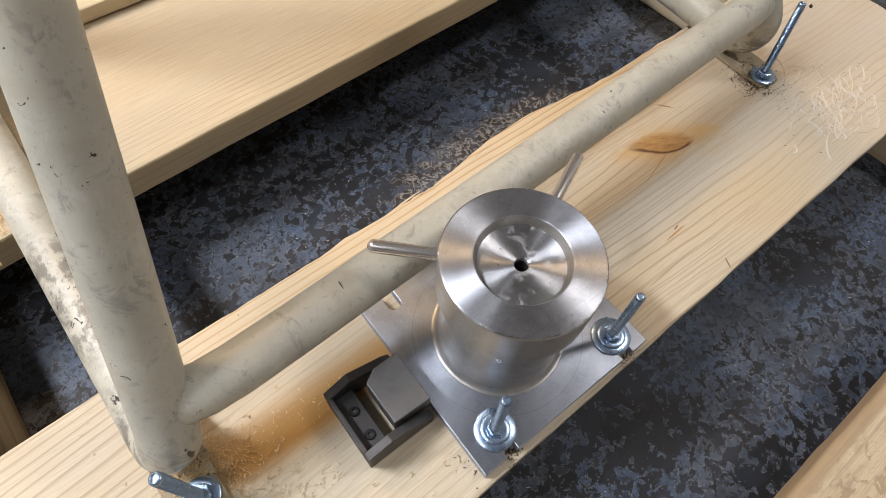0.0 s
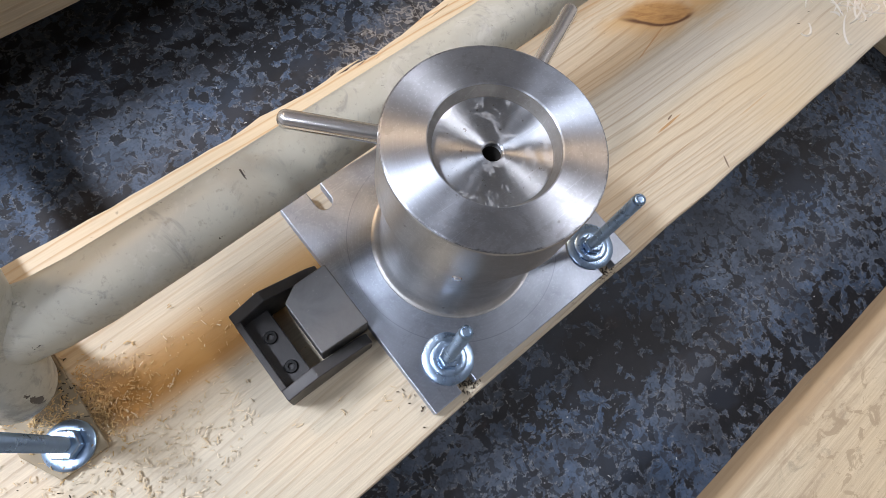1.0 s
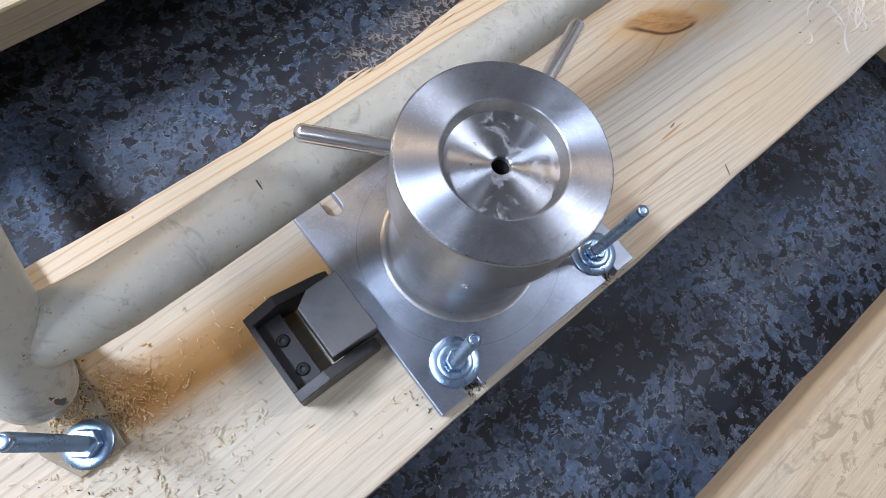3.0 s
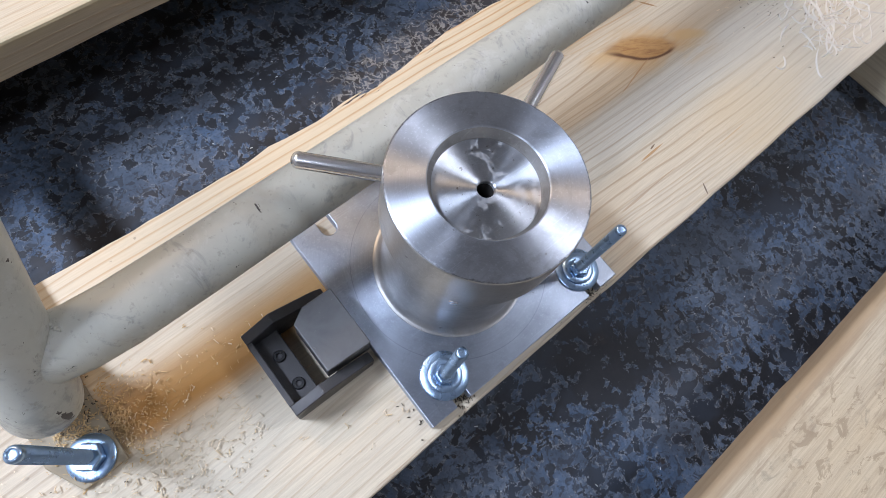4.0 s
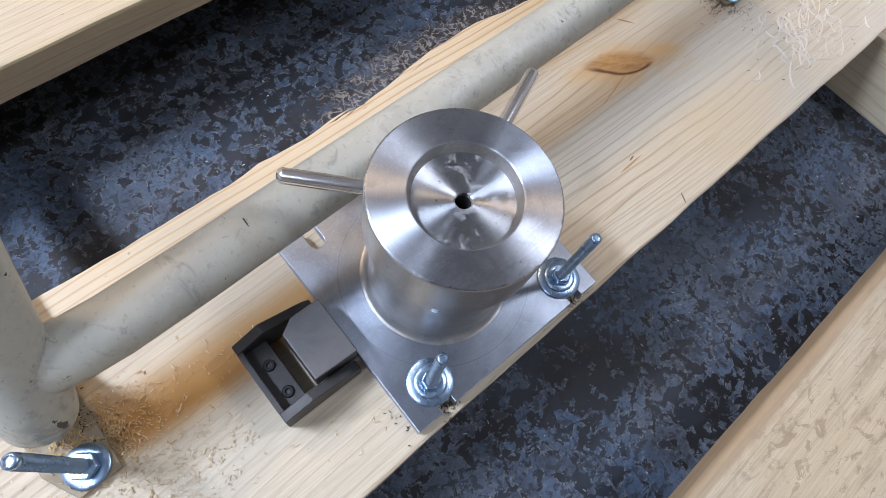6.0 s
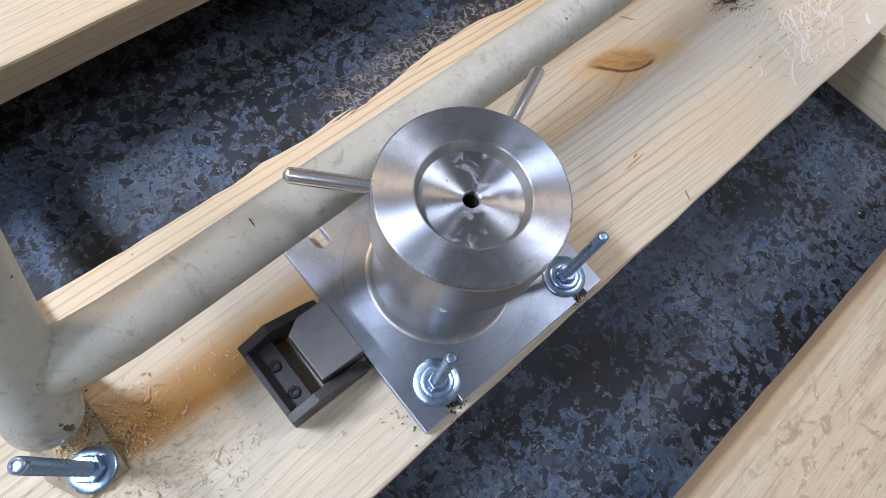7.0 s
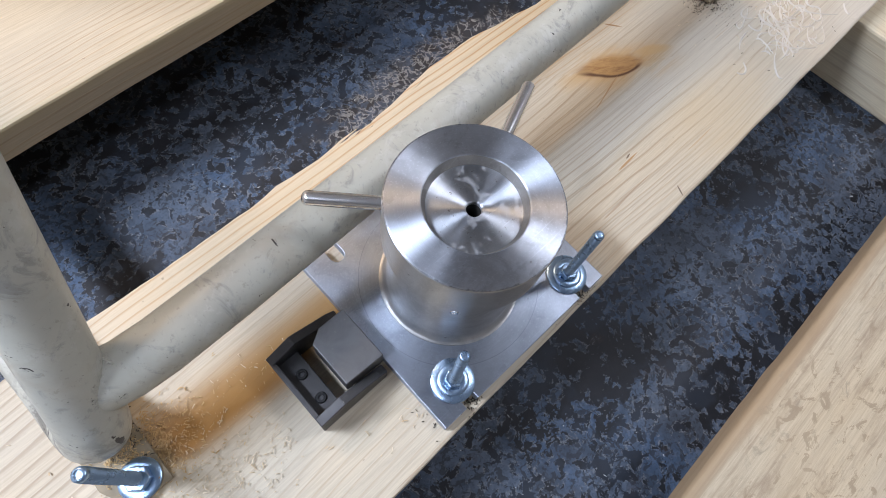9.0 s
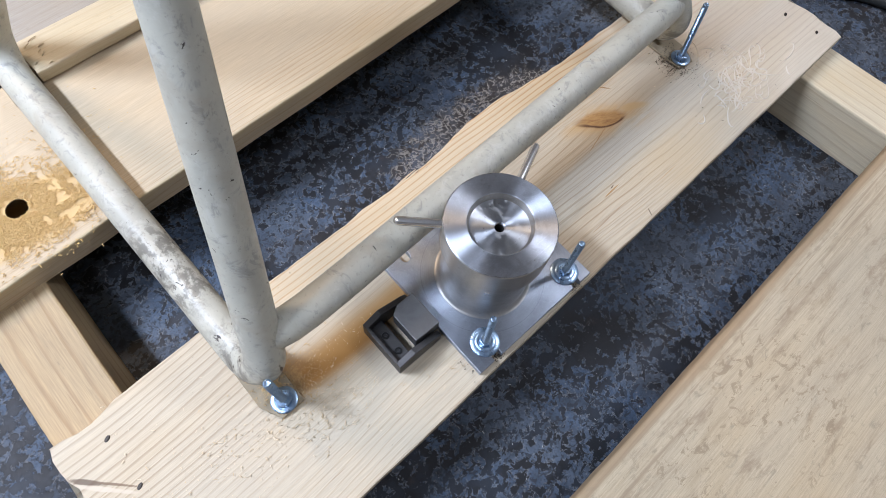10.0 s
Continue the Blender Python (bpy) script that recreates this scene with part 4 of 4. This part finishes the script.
# ---- sawdust and grit ----
def flakes(name, spots, z, material, label, category, seed, size=(0.0005, 0.0036), clear=None, patchy=None):
    """Loose curled chips, scattered in soft heaps of (x, y, spread x, spread y, count)."""
    rng = random.Random(seed)
    verts, faces = [], []
    for cx, cy, sx, sy, count in spots:
        for _ in range(count):
            x, y = rng.gauss(cx, sx), rng.gauss(cy, sy)
            if clear and math.hypot(x - clear[0], y - clear[1]) < clear[2]:
                continue
            if patchy is not None and noise.noise(Vector((x * 55, y * 75, 1))) + 0.6 * noise.noise(Vector((x * 160, y * 160, 4))) < patchy + rng.gauss(0, 0.12):
                continue
            a, tip = rng.uniform(0, 6.28), rng.uniform(-0.5, 0.5)
            long, wide = size[0] + (size[1] - size[0]) * rng.random() ** 2, rng.uniform(0.00025, 0.0007)
            m = Matrix.Translation((x, y, z + 0.0003 + abs(rng.gauss(0, 0.0005)))) @ Euler((rng.uniform(-0.25, 0.25), tip * 0.3, a)).to_matrix().to_4x4()
            base = len(verts)
            curl = rng.uniform(-0.0001, 0.0009) * long / 0.002
            for k in range(4):
                u = (k / 3 - 0.5) * long
                lift = curl * math.cos(math.pi * (k / 3 - 0.5))
                for s, t in ((-0.5, 0), (0.5, 0), (0.5, 0.00025), (-0.5, 0.00025)):
                    verts.append(m @ Vector((u, s * wide, lift + t)))
            for k in range(3):
                p = base + 4 * k
                for j in range(4):
                    faces.append((p + j, p + 4 + j, p + 4 + (j + 1) % 4, p + (j + 1) % 4))
            faces += [(base, base + 3, base + 2, base + 1), (base + 12, base + 13, base + 14, base + 15)]
    data = bpy.data.meshes.new(name)
    data.from_pydata([tuple(v) for v in verts], [], faces)
    data.materials.append(material)
    return tagged(new(name, data), label, category, kind="stuff")


flakes("sawdust", [(-0.1985, 0.046, 0.0035, 0.012, 330), (-0.188, 0.044, 0.009, 0.011, 240), (-0.165, 0.0415, 0.025, 0.012, 90)],
       0.0003, DUST, "orange sawdust heaped against the foot plate", "sawdust", 3, (0.0005, 0.0030))
flakes("sawdust", [(-0.240, 0.0264, 0.035, 0.022, 200), (-0.185, 0.002, 0.022, 0.014, 300), (-0.154, 0.0174, 0.03, 0.02, 90), (-0.093, -0.036, 0.012, 0.008, 16), (0.371, 0.036, 0.03, 0.022, 80), (-0.304, 0.045, 0.04, 0.03, 90)],
       0.0004, PALE_DUST, "pale wood chips strewn thinly on the plank", "sawdust", 13, (0.0006, 0.0040))
flakes("sawdust", [(-0.310, 0.3465, 0.034, 0.025, 9500), (-0.273, 0.327, 0.022, 0.018, 3200), (-0.341, 0.3225, 0.02, 0.014, 1500), (-0.267, 0.400, 0.05, 0.035, 250)], 0.0058, DUST_YELLOW, "patchy yellow sawdust strewn round a drilled hole", "sawdust", 4, (0.0006, 0.0042), clear=(-0.3000, 0.3470, 0.0112), patchy=-0.2)
flakes("floor_grit", [(0.1, -0.13, 0.25, 0.04, 60), (0.05, 0.22, 0.25, 0.05, 60)], FLOOR_Z + 0.0003, CRUMB, "pale grit and shavings on the dark floor", "grit", 5, (0.0006, 0.003))
flakes("dark_crumbs", [(0.3595, 0.056, 0.009, 0.010, 420), (0.3714, 0.041, 0.016, 0.012, 60), (0.3915, 0.003, 0.05, 0.03, 25), (-0.230, 0.0245, 0.018, 0.012, 16), (-0.2028, 0.0556, 0.001, 0.012, 10), (-0.0508, -0.0597, 0.004, 0.0025, 60), (0.0563, -0.0600, 0.004, 0.0022, 60), (-0.080, -0.046, 0.003, 0.006, 8)], 0.0005, BARK, "dark crumbs of dirt and bark on the plank", "dirt", 8, (0.0006, 0.0022))
flakes("sawdust", [(-0.218, 0.053, 0.008, 0.012, 520)], 0.0037, DUST, "sawdust lying on the dirty foot plate", "sawdust", 9, (0.0004, 0.0028))
flakes("dark_crumbs", [(-0.207, 0.063, 0.002, 0.007, 26), (-0.217, 0.049, 0.006, 0.006, 14), (0.366, 0.062, 0.008, 0.008, 160)], 0.0037, BARK, "dark crumbs of dirt on the foot plate", "dirt", 14, (0.0006, 0.0026))


# ---- torn back edge ----
def sliver(x, y, z, long, wide, turn, lift, parent=main_plank, timber=MAIN_WOOD):
    """A thin pointed strip of torn wood on the edge of a plank."""
    bm = bmesh.new()
    m = pose(x, y, z, 0, lift, turn)
    rows = []
    for k in range(7):
        f = k / 6
        w = wide * math.sin(math.pi * (0.12 + 0.88 * f)) * (1 - 0.25 * f) + 0.0002
        u = long * f
        bow = 0.0009 * math.sin(math.pi * f)
        rows.append([bm.verts.new(m @ Vector(p)) for p in ((u, -w / 2, bow), (u, w / 2, bow), (u, w / 2, bow + 0.0007), (u, -w / 2, bow + 0.0007))])
    for a, b in zip(rows, rows[1:]):
        for k in range(4):
            bm.faces.new((a[k], a[(k + 1) % 4], b[(k + 1) % 4], b[k]))
    bm.faces.new(rows[0][::-1])
    bm.faces.new(rows[-1])
    part("splinter", bm, timber, parent, "torn splinter of pine")


torn = random.Random(21)
for k in range(11):
    sliver(0.386 + 0.0105 * k + torn.uniform(-0.004, 0.004), 0.2040 + torn.uniform(-0.002, 0.002), -0.0022 + torn.uniform(-0.003, 0.0012), torn.uniform(0.018, 0.04), torn.uniform(0.0012, 0.003), torn.uniform(-4, 7), torn.uniform(-4, 2))
for k in range(5):
    sliver(0.14 + 0.11 * k + torn.uniform(-0.03, 0.03), 0.2020, -0.004 + torn.uniform(-0.002, 0.002), torn.uniform(0.015, 0.03), torn.uniform(0.0012, 0.002), torn.uniform(-3, 4), 0)


for k in range(7):
    sliver(torn.uniform(0.001, 0.02), 0.004 + 0.0065 * k, 0.0003, torn.uniform(0.004, 0.010), torn.uniform(0.0012, 0.0025), torn.uniform(-40, 40), torn.uniform(-12, 0), batten, BOARD_WOOD)


# ---- looping saw scratches on the plank's far end ----
def raised_fibres(seed):
    """Thin pale strips of lifted fibre in short loops and arcs."""
    rng = random.Random(seed)
    bm = bmesh.new()
    for _ in range(100):
        cx, cy = rng.gauss(0.785, 0.032), rng.gauss(0.050, 0.024)
        if not (0.70 < cx < 0.90 and 0.016 < cy < 0.115):
            continue
        a, b = rng.uniform(0.006, 0.020), rng.uniform(0.003, 0.008)
        turn, start, sweep = rng.gauss(0.25, 0.6), rng.uniform(0, 6.28), rng.uniform(1.4, 3.4)
        wide = rng.uniform(0.0004, 0.0010)
        before = None
        for k in range(15):
            f = k / 14
            t = start + sweep * f
            w = wide * (0.25 + 0.75 * math.sin(math.pi * (0.08 + 0.84 * f)))
            ring = []
            for grow, z in ((-w, 0.0001), (0, 0.0001 + w * 0.8), (w, 0.0001)):
                u, v = (a + grow) * math.cos(t), (b + grow) * math.sin(t)
                lift = 0.0006 * noise.noise(Vector(((cx + u) * 6, (cy + v) * 12, 2.2)))
                ring.append(bm.verts.new((cx + u * math.cos(turn) - v * math.sin(turn), cy + u * math.sin(turn) + v * math.cos(turn), z + lift + 0.0003 if z > 0.00011 else z + lift - 0.0001)))
            if before:
                for i in range(2):
                    bm.faces.new((before[i], before[i + 1], ring[i + 1], ring[i]))
            before = ring
    return bm


tagged(part("raised_fibre", raised_fibres(31), FIBRE, main_plank), "", kind="stuff")
